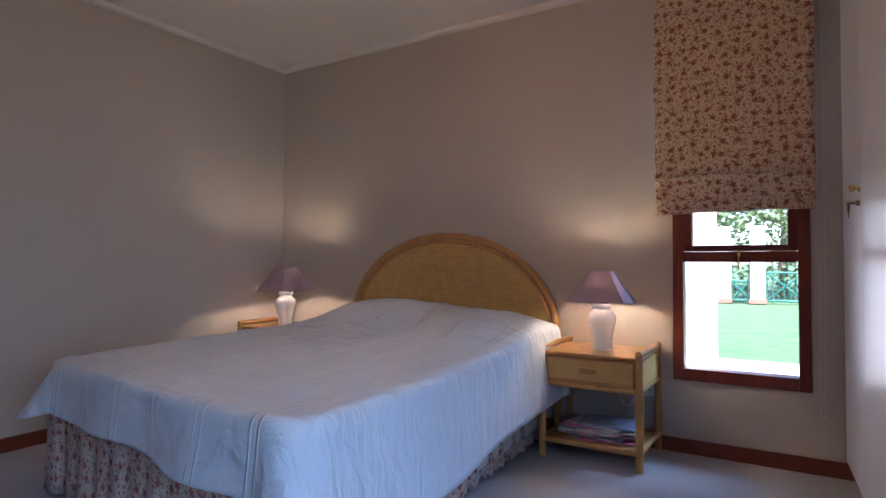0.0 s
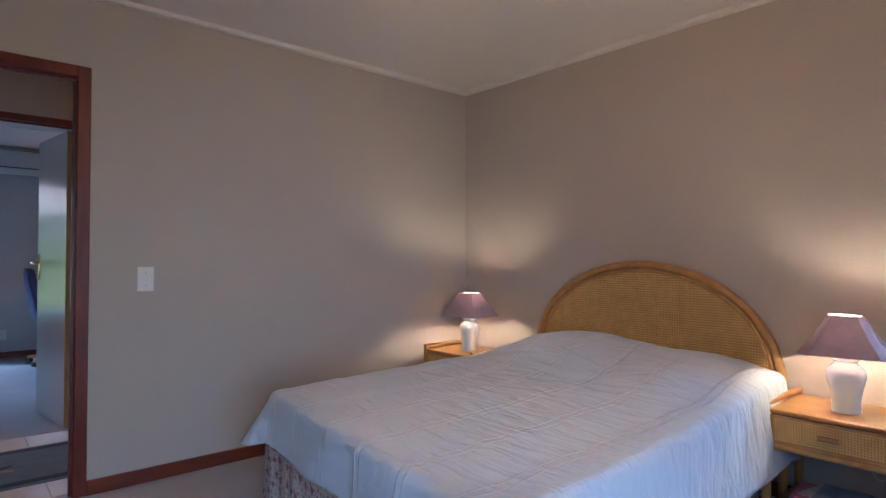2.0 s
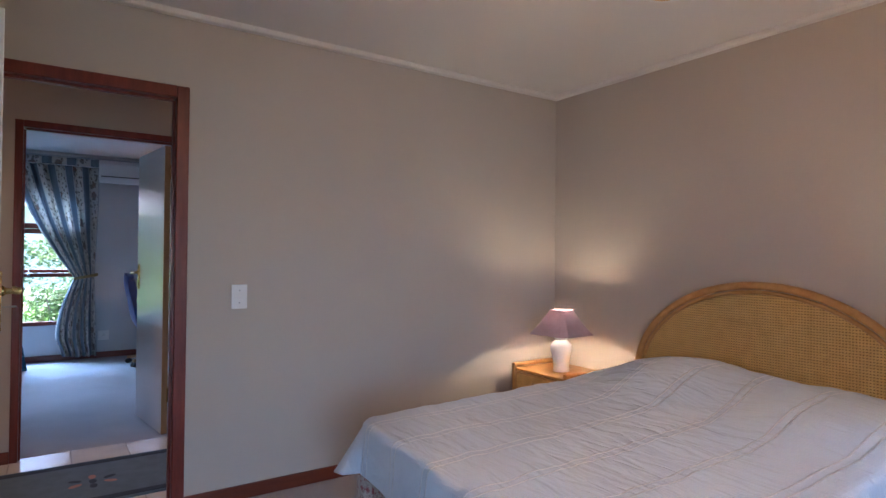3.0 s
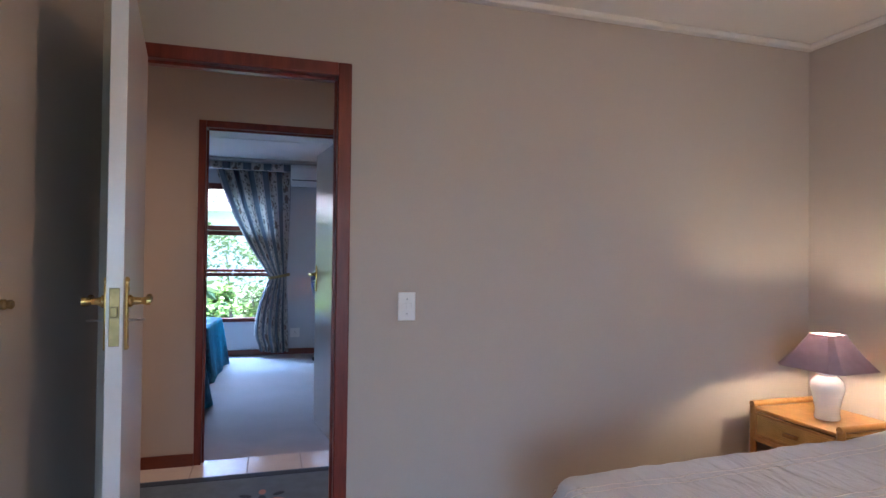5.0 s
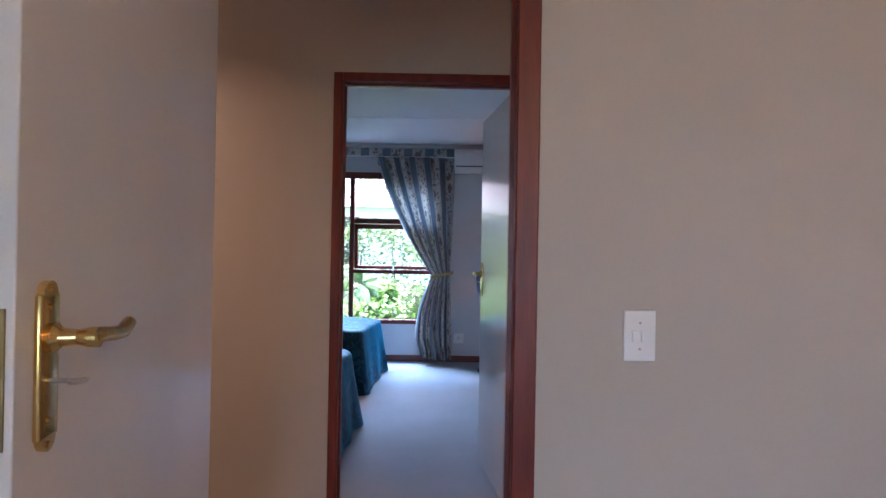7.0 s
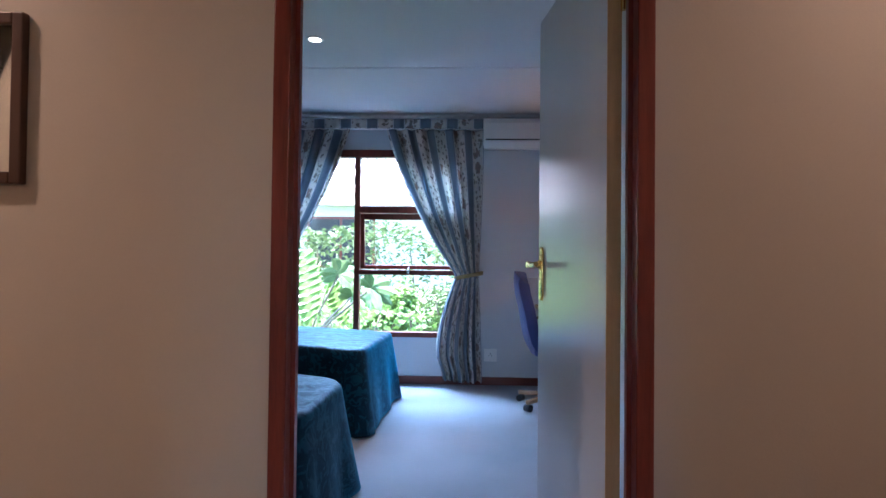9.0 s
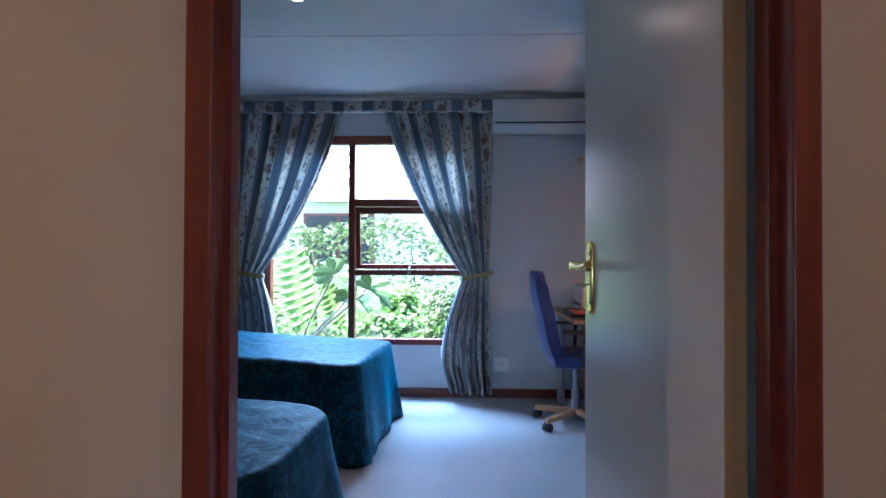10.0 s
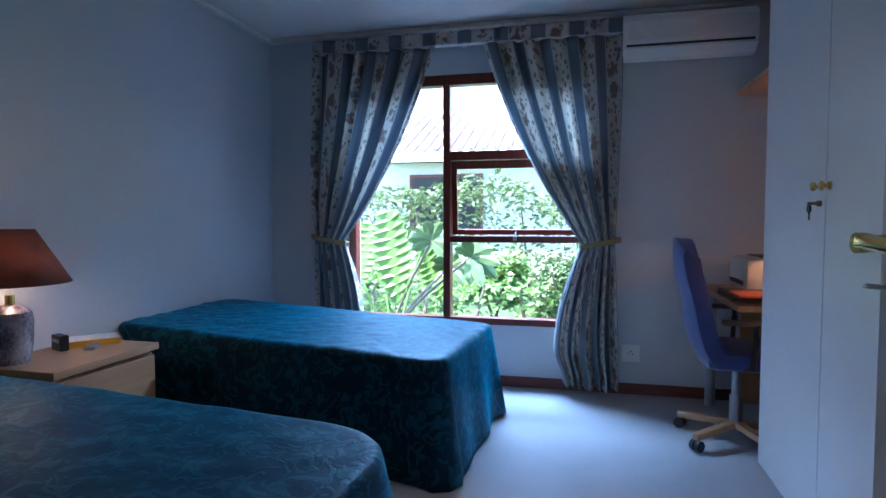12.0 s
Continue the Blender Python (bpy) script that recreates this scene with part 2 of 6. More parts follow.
def grid(bm, nu, nv, fn, uv=None):
    """A sheet of nu by nv cells, each corner at fn(u, v)."""
    vs = [[bm.verts.new(fn(i / nu, j / nv)) for j in range(nv + 1)] for i in range(nu + 1)]
    lay = bm.loops.layers.uv.verify() if uv else None
    for i in range(nu):
        for j in range(nv):
            f = bm.faces.new((vs[i][j], vs[i + 1][j], vs[i + 1][j + 1], vs[i][j + 1]))
            if uv:
                for lp, (a, b) in zip(f.loops, ((i, j), (i + 1, j), (i + 1, j + 1), (i, j + 1))):
                    lp[lay].uv = uv(a / nu, b / nv)
    return vs


def mesh_of(name, bm, material, smooth=False):
    bmesh.ops.recalc_face_normals(bm, faces=bm.faces)
    me = bpy.data.meshes.new(name)
    bm.to_mesh(me)
    bm.free()
    me.materials.append(material)
    if smooth:
        me.shade_smooth()
        me.set_sharp_from_angle(angle=radians(40))
    return me


def part(name, bm, material, parent=None, label="", smooth=False, at=None):
    ob = new(name, mesh_of(name, bm, material, smooth))
    if parent is not None:
        ob.parent = parent
    if at is not None:
        ob.matrix_basis = at
    return tagged(ob, label)


def thing(name, label, category, at=None, group=""):
    ob = new(name)
    ob.empty_display_size = 0.1
    if at is not None:
        ob.matrix_basis = at
    return tagged(ob, label, category, group)


def solid(name, material, *boxes, label="", kind="structure", bevel=0.0, smooth=False):
    bm = bmesh.new()
    for b in boxes:
        box(bm, *b, bevel=bevel)
    ob = part(name, bm, material, None, label, smooth)
    return tagged(ob, kind=kind)


def thicken(ob, t, offset=-1):
    md = ob.modifiers.new("thickness", "SOLIDIFY")
    md.thickness, md.offset = t, offset
    return ob


# ---- the plan ----
H = 2.45                       # ceilings
XA, YA = -3.28, 3.255          # door wall and headboard wall of the warm bedroom
YN, XN = -0.22, -1.0            # its near wall, and where that opens into an alcove
YS = -1.75                     # rear wall of the alcove
XE = 1.05                      # wall behind its wardrobe
TH = 0.14                      # walls
TP = 0.10                      # the thinner partition of the passage
TQ = 0.086                     # and the board partition of the blue bedroom
XH = -4.535                    # far side of the passage
XB, YB0, YB1 = -8.374, -1.86, 1.81   # far wall and side walls of the blue bedroom
D1 = (-0.125, 0.672)            # clear opening of the first door along y
D2 = (0.019, 0.864)             # clear opening of the second door
DH = 2.03
WA = (-0.43, 0.165, 0.365, 2.12)      # window of the warm bedroom: x0, x1, z0, z1
WB = (-1.248, 0.442, 0.42, 2.13)        # window of the blue bedroom: y0, y1, z0, z1
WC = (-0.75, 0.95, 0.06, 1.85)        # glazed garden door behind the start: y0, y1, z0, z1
HY0, HY1 = -1.9, 2.6           # passage ends

solid("floor_bedroom", CARPET, (XA - 0.07, XE, YS, YA, -0.1, 0), label="mauve-grey cut pile carpet on the floor")
solid("floor_blue_bedroom", CARPET_B, (XB, XH - 0.06, YB0, YB1, -0.1, 0), label="pale grey cut pile carpet on the floor")
solid("ceiling_bedroom", CEIL, (XA, XE, YS, YA, H, H + 0.1), label="off-white painted ceiling")
solid("ceiling_passage", CEIL, (XH, XA - TP, HY0, HY1, H + 0.06, H + 0.16), label="off-white painted ceiling")
solid("ceiling_blue_bedroom", CEIL, (XB, XH - TQ, YB0, YB1, H, H + 0.1), (-7.10, -7.06, YB0 + 0.06, YB1 - 0.06, H - 0.004, H), (-5.90, -5.86, YB0 + 0.06, YB1 - 0.06, H - 0.004, H), label="white painted ceiling with board joints")
T = H + 0.16
solid("wall_headboard", PAINT, (XA - TP, WA[0], YA, YA + 0.22, -0.1, T), (WA[1], XE + TH, YA, YA + 0.22, -0.1, T), (WA[0], WA[1], YA, YA + 0.22, -0.1, WA[2]), (WA[0], WA[1], YA, YA + 0.22, WA[3], T), label="greige painted wall behind the bed")
solid("wall_bedroom_door", PAINT, (XA - TP, XA, HY0, D1[0], -0.1, T), (XA - TP, XA, D1[1], YA, -0.1, T), (XA - TP, XA, D1[0], D1[1], DH, T), label="greige painted wall with a doorway")
solid("wall_bedroom_near", PAINT, (XA, XN, YN - TH, YN, -0.1, T), (XN - TH, XN, YS, YN - TH, -0.1, T), label="greige painted wall behind the open door")
solid("wall_bedroom_rear", PAINT, (XN - TH, XE + TH, YS - TH, YS, -0.1, T), label="greige painted alcove wall")
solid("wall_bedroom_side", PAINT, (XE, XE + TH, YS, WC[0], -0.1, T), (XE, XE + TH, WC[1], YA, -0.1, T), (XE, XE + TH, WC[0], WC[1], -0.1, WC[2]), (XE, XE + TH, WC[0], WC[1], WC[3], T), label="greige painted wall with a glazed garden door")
solid("wall_passage", PAINT, (XH - TQ, XH, HY0 - TH, D2[0], -0.1, T), (XH - TQ, XH, D2[1], HY1 + TH, -0.1, T), (XH - TQ, XH, D2[0], D2[1], DH, T), label="beige painted passage wall with a doorway")
solid("wall_passage_ends", PAINT, (XH, XA - TP, HY0 - TH, HY0, -0.1, T), (XH, XA - TP, HY1, HY1 + TH, -0.1, T), label="beige painted end walls of the passage")
solid("wall_blue_window", PAINT_B, (XB - 0.22, XB, YB0 - TH, WB[0], -0.1, T), (XB - 0.22, XB, WB[1], YB1 + TH, -0.1, T), (XB - 0.22, XB, WB[0], WB[1], -0.1, WB[2]), (XB - 0.22, XB, WB[0], WB[1], WB[3], T), label="pale painted wall with the garden window")
solid("wall_blue_beds", PAINT_B, (XB, XH - TQ, YB0 - TH, YB0, -0.1, T), label="pale painted wall at the heads of the beds")
solid("wall_blue_wardrobe", PAINT_B, (XB, XH - TQ, YB1, YB1 + TH, -0.1, T), label="pale painted wall behind the wardrobe")


def cornice(name, runs, z):
    bm = bmesh.new()
    for x0, x1, y0, y1 in runs:
        box(bm, x0, x1, y0, y1, z - 0.03, z, bevel=0.008)
    return tagged(part(name, bm, CEIL), "narrow white painted cornice", kind="structure")


cornice("trim_cornice_bedroom", [(XA, XA + 0.05, YN, YA), (XA + 0.05, XE, YA - 0.05, YA), (XA + 0.05, XN, YN, YN + 0.05)], H)
cornice("trim_cornice_passage", [(XH, XH + 0.05, HY0, HY1), (XA - TP - 0.05, XA - TP, HY0, HY1)], H + 0.06)
cornice("trim_cornice_blue", [(XB, XB + 0.07, YB0 + 0.05, YB1), (XB, XH - TQ, YB0, YB0 + 0.05), (XB + 0.07, XH - TQ, YB1 - 0.05, YB1)], H)


def skirting(name, *runs):
    bm = bmesh.new()
    for r in runs:
        box(bm, *r, 0, 0.072, bevel=0.004)
    return tagged(part(name, bm, SKIRT), "red-brown varnished wooden skirting board", kind="structure")


skirting("baseboard_bedroom", (XA, XA + 0.016, D1[1] + 0.055, YA), (XA + 0.016, 0.42, YA - 0.016, YA), (XA + 0.016, XN, YN, YN + 0.016))
skirting("baseboard_passage", (XH, XH + 0.016, HY0, D2[0] - 0.04), (XH, XH + 0.016, D2[1] + 0.04, HY1), (XA - TP - 0.016, XA - TP, HY0, D1[0] - 0.06), (XA - TP - 0.016, XA - TP, D1[1] + 0.06, HY1))
skirting("baseboard_blue", (XB, XB + 0.016, YB0, YB1), (XB + 0.016, XH - TQ, YB0, YB0 + 0.016))


def door_frame(name, x0, x1, y0, y1, lip):
    """Jambs and head that line the opening, with a casing lip on both faces."""
    bm = bmesh.new()
    a, b = x0 - 0.012, x1 + 0.012
    box(bm, a, b, y0 - lip, y0 + 0.002, 0, DH + lip - 0.001, bevel=0.004)
    box(bm, a, b, y1 - 0.002, y1 + lip, 0, DH + lip - 0.001, bevel=0.004)
    box(bm, a, b, y0 + 0.002, y1 - 0.002, DH - 0.002, DH + lip - 0.001, bevel=0.004)
    box(bm, x0 + 0.045, x1 - 0.03, y0 + 0.002, y0 + 0.014, 0, DH - 0.014)
    box(bm, x0 + 0.045, x1 - 0.03, y1 - 0.014, y1 - 0.002, 0, DH - 0.014)
    box(bm, x0 + 0.045, x1 - 0.03, y0 + 0.014, y1 - 0.014, DH - 0.014, DH - 0.002)
    return tagged(part(name, bm, WOOD), "dark red varnished wooden door frame", kind="structure")


door_frame("door_1", XA - TP, XA, D1[0], D1[1], 0.055)
door_frame("door_2", XH - TQ, XH, D2[0], D2[1], 0.04)


# ---- windows ----
def pane(parent, name, x0, x1, y0, y1, z0, z1):
    bm = bmesh.new()
    box(bm, x0, x1, y0, y1, z0, z1)
    ob = part(name, bm, GLASS, parent)
    ob.visible_shadow = False
    return ob


def bars(parent, name, *bs, material=None, bevel=0.004, label=""):
    bm = bmesh.new()
    for b in bs:
        box(bm, *b, bevel=bevel)
    return part(name, bm, material or WOOD, parent, label)


def window_a():
    x0, x1, z0, z1 = WA
    w = tagged(new("window_1"), "red-brown wooden window with a fixed pane below a top-hung sash", kind="structure")
    f = 0.05
    ya, yb = YA - 0.012, YA + 0.075
    bars(w, "window_frame", (x0, x0 + f, ya, yb, z0, z1), (x1 - f, x1, ya, yb, z0, z1), (x0 + f, x1 - f, ya, yb, z0, z0 + 0.06), (x0 + f, x1 - f, ya, yb, z1 - f, z1), (x0 + f, x1 - f, ya, yb, 0.96, 1.012))
    pane(w, "pane", x0 + f, x1 - f, YA + 0.03, YA + 0.034, z0 + 0.06, 0.96)
    sx0, sx1, sz0, sz1 = x0 + f, x1 - f, 1.014, z1 - f
    bars(w, "sash", (sx0, sx0 + 0.04, YA + 0.01, yb, sz0, sz1), (sx1 - 0.04, sx1, YA + 0.01, yb, sz0, sz1), (sx0 + 0.04, sx1 - 0.04, YA + 0.01, yb, sz0, sz0 + 0.03), (sx0 + 0.04, sx1 - 0.04, YA + 0.01, yb, sz1 - 0.04, sz1))
    pane(w, "pane", sx0 + 0.04, sx1 - 0.04, YA + 0.04, YA + 0.044, sz0 + 0.03, sz1 - 0.04)
    bm = bmesh.new()
    box(bm, -0.135, -0.12, YA - 0.03, YA - 0.012, 0.985, 1.005, bevel=0.003)
    rod(bm, (-0.128, YA - 0.024, 0.99), (-0.128, YA - 0.03, 0.925), 0.005)
    part("latch", bm, BRASS, w, "small brass window latch")
    bm = bmesh.new()
    box(bm, x0 - 0.02, x1 + 0.02, YA + 0.09, YA + 0.26, z0 - 0.05, z0 - 0.005, bevel=0.006)
    part("window_sill", bm, PAINT, w)


def window_b():
    y0, y1, z0, z1 = WB
    w = tagged(new("window_2"), "red-brown wooden garden window of several panes with an ajar top-hung sash", kind="structure")
    f, xa, xb = 0.055, XB + 0.012, XB - 0.075
    m0, m1 = -0.548, -0.483
    bars(w, "window_frame", (xb, xa, y0, y0 + f, z0, z1), (xb, xa, y1 - f, y1, z0, z1), (xb, xa, y0 + f, y1 - f, z0, z0 + 0.045), (xb, xa, y0 + f, y1 - f, z1 - 0.07, z1),
         (xb, xa, m0, m1 - 0.015, z0 + 0.045, z1 - 0.07), (xb, xa, m1 - 0.015, y1 - f, 1.55, 1.61), (xb, xa, m1 - 0.015, y1 - f, 0.985, 1.03))
    pane(w, "pane", XB - 0.03, XB - 0.026, y0 + f, m0, z0 + 0.045, z1 - 0.07)
    pane(w, "pane", XB - 0.03, XB - 0.026, m1 - 0.015, y1 - f, z0 + 0.045, 0.985)
    pane(w, "pane", XB - 0.03, XB - 0.026, m1 - 0.015, y1 - f, 1.61, z1 - 0.07)
    s0, s1 = m1 - 0.013, y1 - f - 0.002
    at = Matrix.Translation((XB - 0.02, 0, 1.545)) @ Matrix.Rotation(radians(5), 4, "Y")
    bm = bmesh.new()
    h = 0.51
    for b in ((-0.035, 0.0, s0, s0 + 0.035, -h, 0), (-0.035, 0.0, s1 - 0.035, s1, -h, 0), (-0.035, 0.0, s0 + 0.035, s1 - 0.035, -h, -h + 0.035), (-0.035, 0.0, s0 + 0.035, s1 - 0.035, -0.055, 0)):
        box(bm, *b, bevel=0.003)
    part("sash", bm, WOOD, w, at=at)
    bm = bmesh.new()
    box(bm, -0.02, -0.016, s0 + 0.035, s1 - 0.035, -h + 0.035, -0.055)
    g = part("pane", bm, GLASS, w, at=at)
    g.visible_shadow = False
    bm = bmesh.new()
    rod(bm, (XB - 0.07, -0.05, 1.06), (XB + 0.02, -0.05, 1.035), 0.005)
    box(bm, XB + 0.012, XB + 0.03, -0.062, -0.038, 1.0, 1.03, bevel=0.003)
    part("stay", bm, STEEL, w, "metal window stay")
    bm = bmesh.new()
    box(bm, XB - 0.28, XB - 0.08, y0 - 0.02, y1 + 0.02, z0 - 0.05, z0 - 0.004, bevel=0.006)
    part("window_sill", bm, PAINT_B, w)


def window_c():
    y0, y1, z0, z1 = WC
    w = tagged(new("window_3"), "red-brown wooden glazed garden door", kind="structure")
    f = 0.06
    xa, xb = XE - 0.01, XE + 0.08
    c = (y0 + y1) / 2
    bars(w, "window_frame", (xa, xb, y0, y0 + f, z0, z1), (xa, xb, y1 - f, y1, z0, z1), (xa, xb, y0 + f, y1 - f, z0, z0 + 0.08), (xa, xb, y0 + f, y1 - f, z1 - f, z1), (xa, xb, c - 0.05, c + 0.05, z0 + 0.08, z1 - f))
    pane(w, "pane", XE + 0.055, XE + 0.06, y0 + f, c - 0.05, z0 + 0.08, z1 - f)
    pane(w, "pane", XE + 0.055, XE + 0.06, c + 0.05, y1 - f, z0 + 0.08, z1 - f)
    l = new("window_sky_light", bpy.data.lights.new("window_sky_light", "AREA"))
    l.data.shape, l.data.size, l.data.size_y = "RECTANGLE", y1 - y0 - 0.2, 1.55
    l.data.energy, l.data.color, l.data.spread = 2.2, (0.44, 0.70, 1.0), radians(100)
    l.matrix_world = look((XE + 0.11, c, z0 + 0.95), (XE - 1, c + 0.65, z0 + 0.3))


window_a()
window_b()
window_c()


# ---- doors ----
def door_set(leaf, z, y_face, sign, x):
    """Brass back plate with lever, rose and key on one face."""
    bm = bmesh.new()
    t = 0.008
    box(bm, x - 0.021, x + 0.021, y_face, y_face + sign * t, z - 0.065, z + 0.1, bevel=0.003)
    rod(bm, (x, y_face, z + 0.1), (x, y_face + sign * t, z + 0.1), 0.015, seg=20)
    rod(bm, (x, y_face, z - 0.065), (x, y_face + sign * t, z - 0.065), 0.015, seg=20)
    for dz in (0.107, -0.072, 0.085, -0.045):
        rod(bm, (x, y_face, z + dz), (x, y_face + sign * (t + 0.002), z + dz), 0.004, seg=8)
    p = part("back_plate", bm, BRASS, leaf, "polished brass back plate", smooth=True)
    bm = bmesh.new()
    y = y_face + sign * t
    lathe_pts = [(0.016, 0), (0.017, 0.006), (0.011, 0.012), (0.009, 0.03), (0.012, 0.042), (0.012, 0.052)]
    for (r1, a), (r2, b) in zip(lathe_pts, lathe_pts[1:]):
        rod(bm, (x, y + sign * a, z + 0.05), (x, y + sign * b, z + 0.05), r1, r2, seg=16)
    pts = [(x, y + sign * 0.045, z + 0.05), (x - 0.02, y + sign * 0.048, z + 0.051), (x - 0.05, y + sign * 0.046, z + 0.047), (x - 0.08, y + sign * 0.046, z + 0.046), (x - 0.105, y + sign * 0.044, z + 0.054)]
    tube(bm, pts, 0.009)
    part("lever", bm, BRASS, p, "brass lever handle", smooth=True)
    bm = bmesh.new()
    rod(bm, (x, y, z), (x, y + sign * 0.02, z), 0.003, seg=8)
    tube(bm, [(x + 0.011 * math.cos(a / 8 * math.pi), y + sign * (0.03 + 0.009 * math.sin(a / 8 * math.pi)), z) for a in range(17)], 0.0025, seg=6)
    part("key", bm, STEEL, p, "steel key in the lock")


def door_leaf(name, hz, hinge, end, w, label, flip, inset=0.06):
    """A flush painted leaf 40 mm thick from the hinge point towards the end point."""
    ang = math.atan2(end[1] - hinge[1], end[0] - hinge[0])
    d = thing(name, label, "door", at=Matrix.Translation((hinge[0], hinge[1], 0.008)) @ Matrix.Rotation(ang, 4, "Z"))
    bm = bmesh.new()
    y0, y1 = (0.0, 0.04) if flip > 0 else (-0.04, 0.0)
    box(bm, 0.004, w - 0.008, y0, y1, 0, 2.012, bevel=0.002)
    leaf = part("leaf", bm, GLOSS, d)
    bm = bmesh.new()
    box(bm, 0, 0.0038, y0 + 0.001, y1 - 0.001, 0, 2.012)
    part("edge_strip", bm, PINE, leaf, "bare wood hinge edge")
    bm = bmesh.new()
    box(bm, w - 0.008, w - 0.005, y0 + 0.008, y1 - 0.008, hz - 0.062, hz + 0.088, bevel=0.001)
    box(bm, w - 0.006, w + 0.004, y0 + 0.012, y1 - 0.012, hz + 0.012, hz + 0.04, bevel=0.002)
    part("lock_plate", bm, BRONZE, leaf, "aged brass lock forend")
    for z in (0.22, 1.78):
        bm = bmesh.new()
        rod(bm, (-0.006, y1 if flip > 0 else y0, z), (-0.006, y1 if flip > 0 else y0, z + 0.1), 0.007, seg=10)
        box(bm, -0.004, 0.03, (y1 if flip > 0 else y0) - 0.001, (y1 if flip > 0 else y0) + 0.002, z, z + 0.1)
        part("hinge", bm, BRASS, leaf, "brown metal butt hinge")
    door_set(leaf, hz, y1, 1, w - inset)
    door_set(leaf, hz, y0, -1, w - inset)
    return d


door_leaf("bedroom_door", 1.078, (-3.256, -0.060), (-2.47, 0.044), 0.803, "white gloss painted flush door with brass lever, standing open", -1, 0.063)
door_leaf("blue_bedroom_door", 1.06, (-4.642, 0.818), (-5.297, 0.728), 0.661, "white gloss painted flush door with brass lever, standing open", -1)


def strike_plate(at, label):
    bm = bmesh.new()
    box(bm, 0, 0.02, 0, 0.003, 0, 0.145, bevel=0.001)
    box(bm, 0.02, 0.032, 0, 0.003, 0.06, 0.11, bevel=0.001)
    ob = part("strike_plate", bm, BRONZE, None, label, at=at)
    return tagged(ob, category="strike plate")


strike_plate(pose(XH - TQ + 0.004, D2[0] + 0.0025, 1.04), "brass strike plate let into the red wooden door frame")


def door_stop():
    bm = bmesh.new()
    for (r1, a), (r2, b) in zip([(0.013, 0), (0.013, 0.008), (0.010, 0.013), (0.012, 0.022)], [(0.013, 0.008), (0.010, 0.013), (0.012, 0.022), (0.008, 0.026)]):
        rod(bm, (-2.46, YN + a, 1.135), (-2.46, YN + b, 1.135), r1, r2, seg=20)
    tagged(part("door_stop", bm, BRONZE, None, smooth=True), "small round aged brass door stop on the wall", "door stop")


door_stop()


def wall_plate(name, label, cat, m, w, h, kind):
    """A screwed cover plate with rockers or sockets, lying in its local x-z plane and facing -y."""
    d = thing(name, label, cat, at=m)
    bm = bmesh.new()
    box(bm, -w / 2, w / 2, -0.009, 0, -h / 2, h / 2, bevel=0.003)
    plate = part("cover_plate", bm, PLASTIC, d)
    if kind == "switch":
        for x in (-0.011, 0.011):
            bm = bmesh.new()
            vs = box(bm, x - 0.0085, x + 0.0085, -0.0145, -0.009, -0.014, 0.014, bevel=0.0015)
            part("rocker", bm, PLASTIC, plate)
        for z in (-0.032, 0.032):
            bm = bmesh.new()
            rod(bm, (0, -0.0102, z), (0, -0.009, z), 0.0035, seg=10)
            part("screw", bm, STEEL, plate)
    else:
        bm = bmesh.new()
        for x, z, r in ((-0.012, -0.005, 0.004), (0.012, -0.005, 0.004), (0, 0.012, 0.005)):
            rod(bm, (x, -0.0105, z), (x, -0.009, z), r, seg=12)
        part("socket_holes", bm, BLACK, plate)
        bm = bmesh.new()
        box(bm, 0.02, 0.034, -0.013, -0.009, -0.028, -0.006, bevel=0.001)
        part("rocker", bm, PLASTIC, plate)
    return d


wall_plate("light_switch", "white two-rocker light switch on the bedroom wall", "switch", pose(XA, 0.98, 1.044, 0, 0, 90), 0.078, 0.125, "switch")
wall_plate("wall_socket", "white wall socket beside the blue curtain", "socket", pose(XB, 0.705, 0.27, 0, 0, 90), 0.115, 0.115, "socket")
wall_plate("wall_socket", "white wall socket behind the bedside table", "socket", pose(-0.72, YA, 0.30, 0, 0, 0), 0.115, 0.075, "socket")
wall_plate("wall_socket", "white wall socket behind the bedside table", "socket", pose(-0.56, YA, 0.30, 0, 0, 0), 0.115, 0.075, "socket")


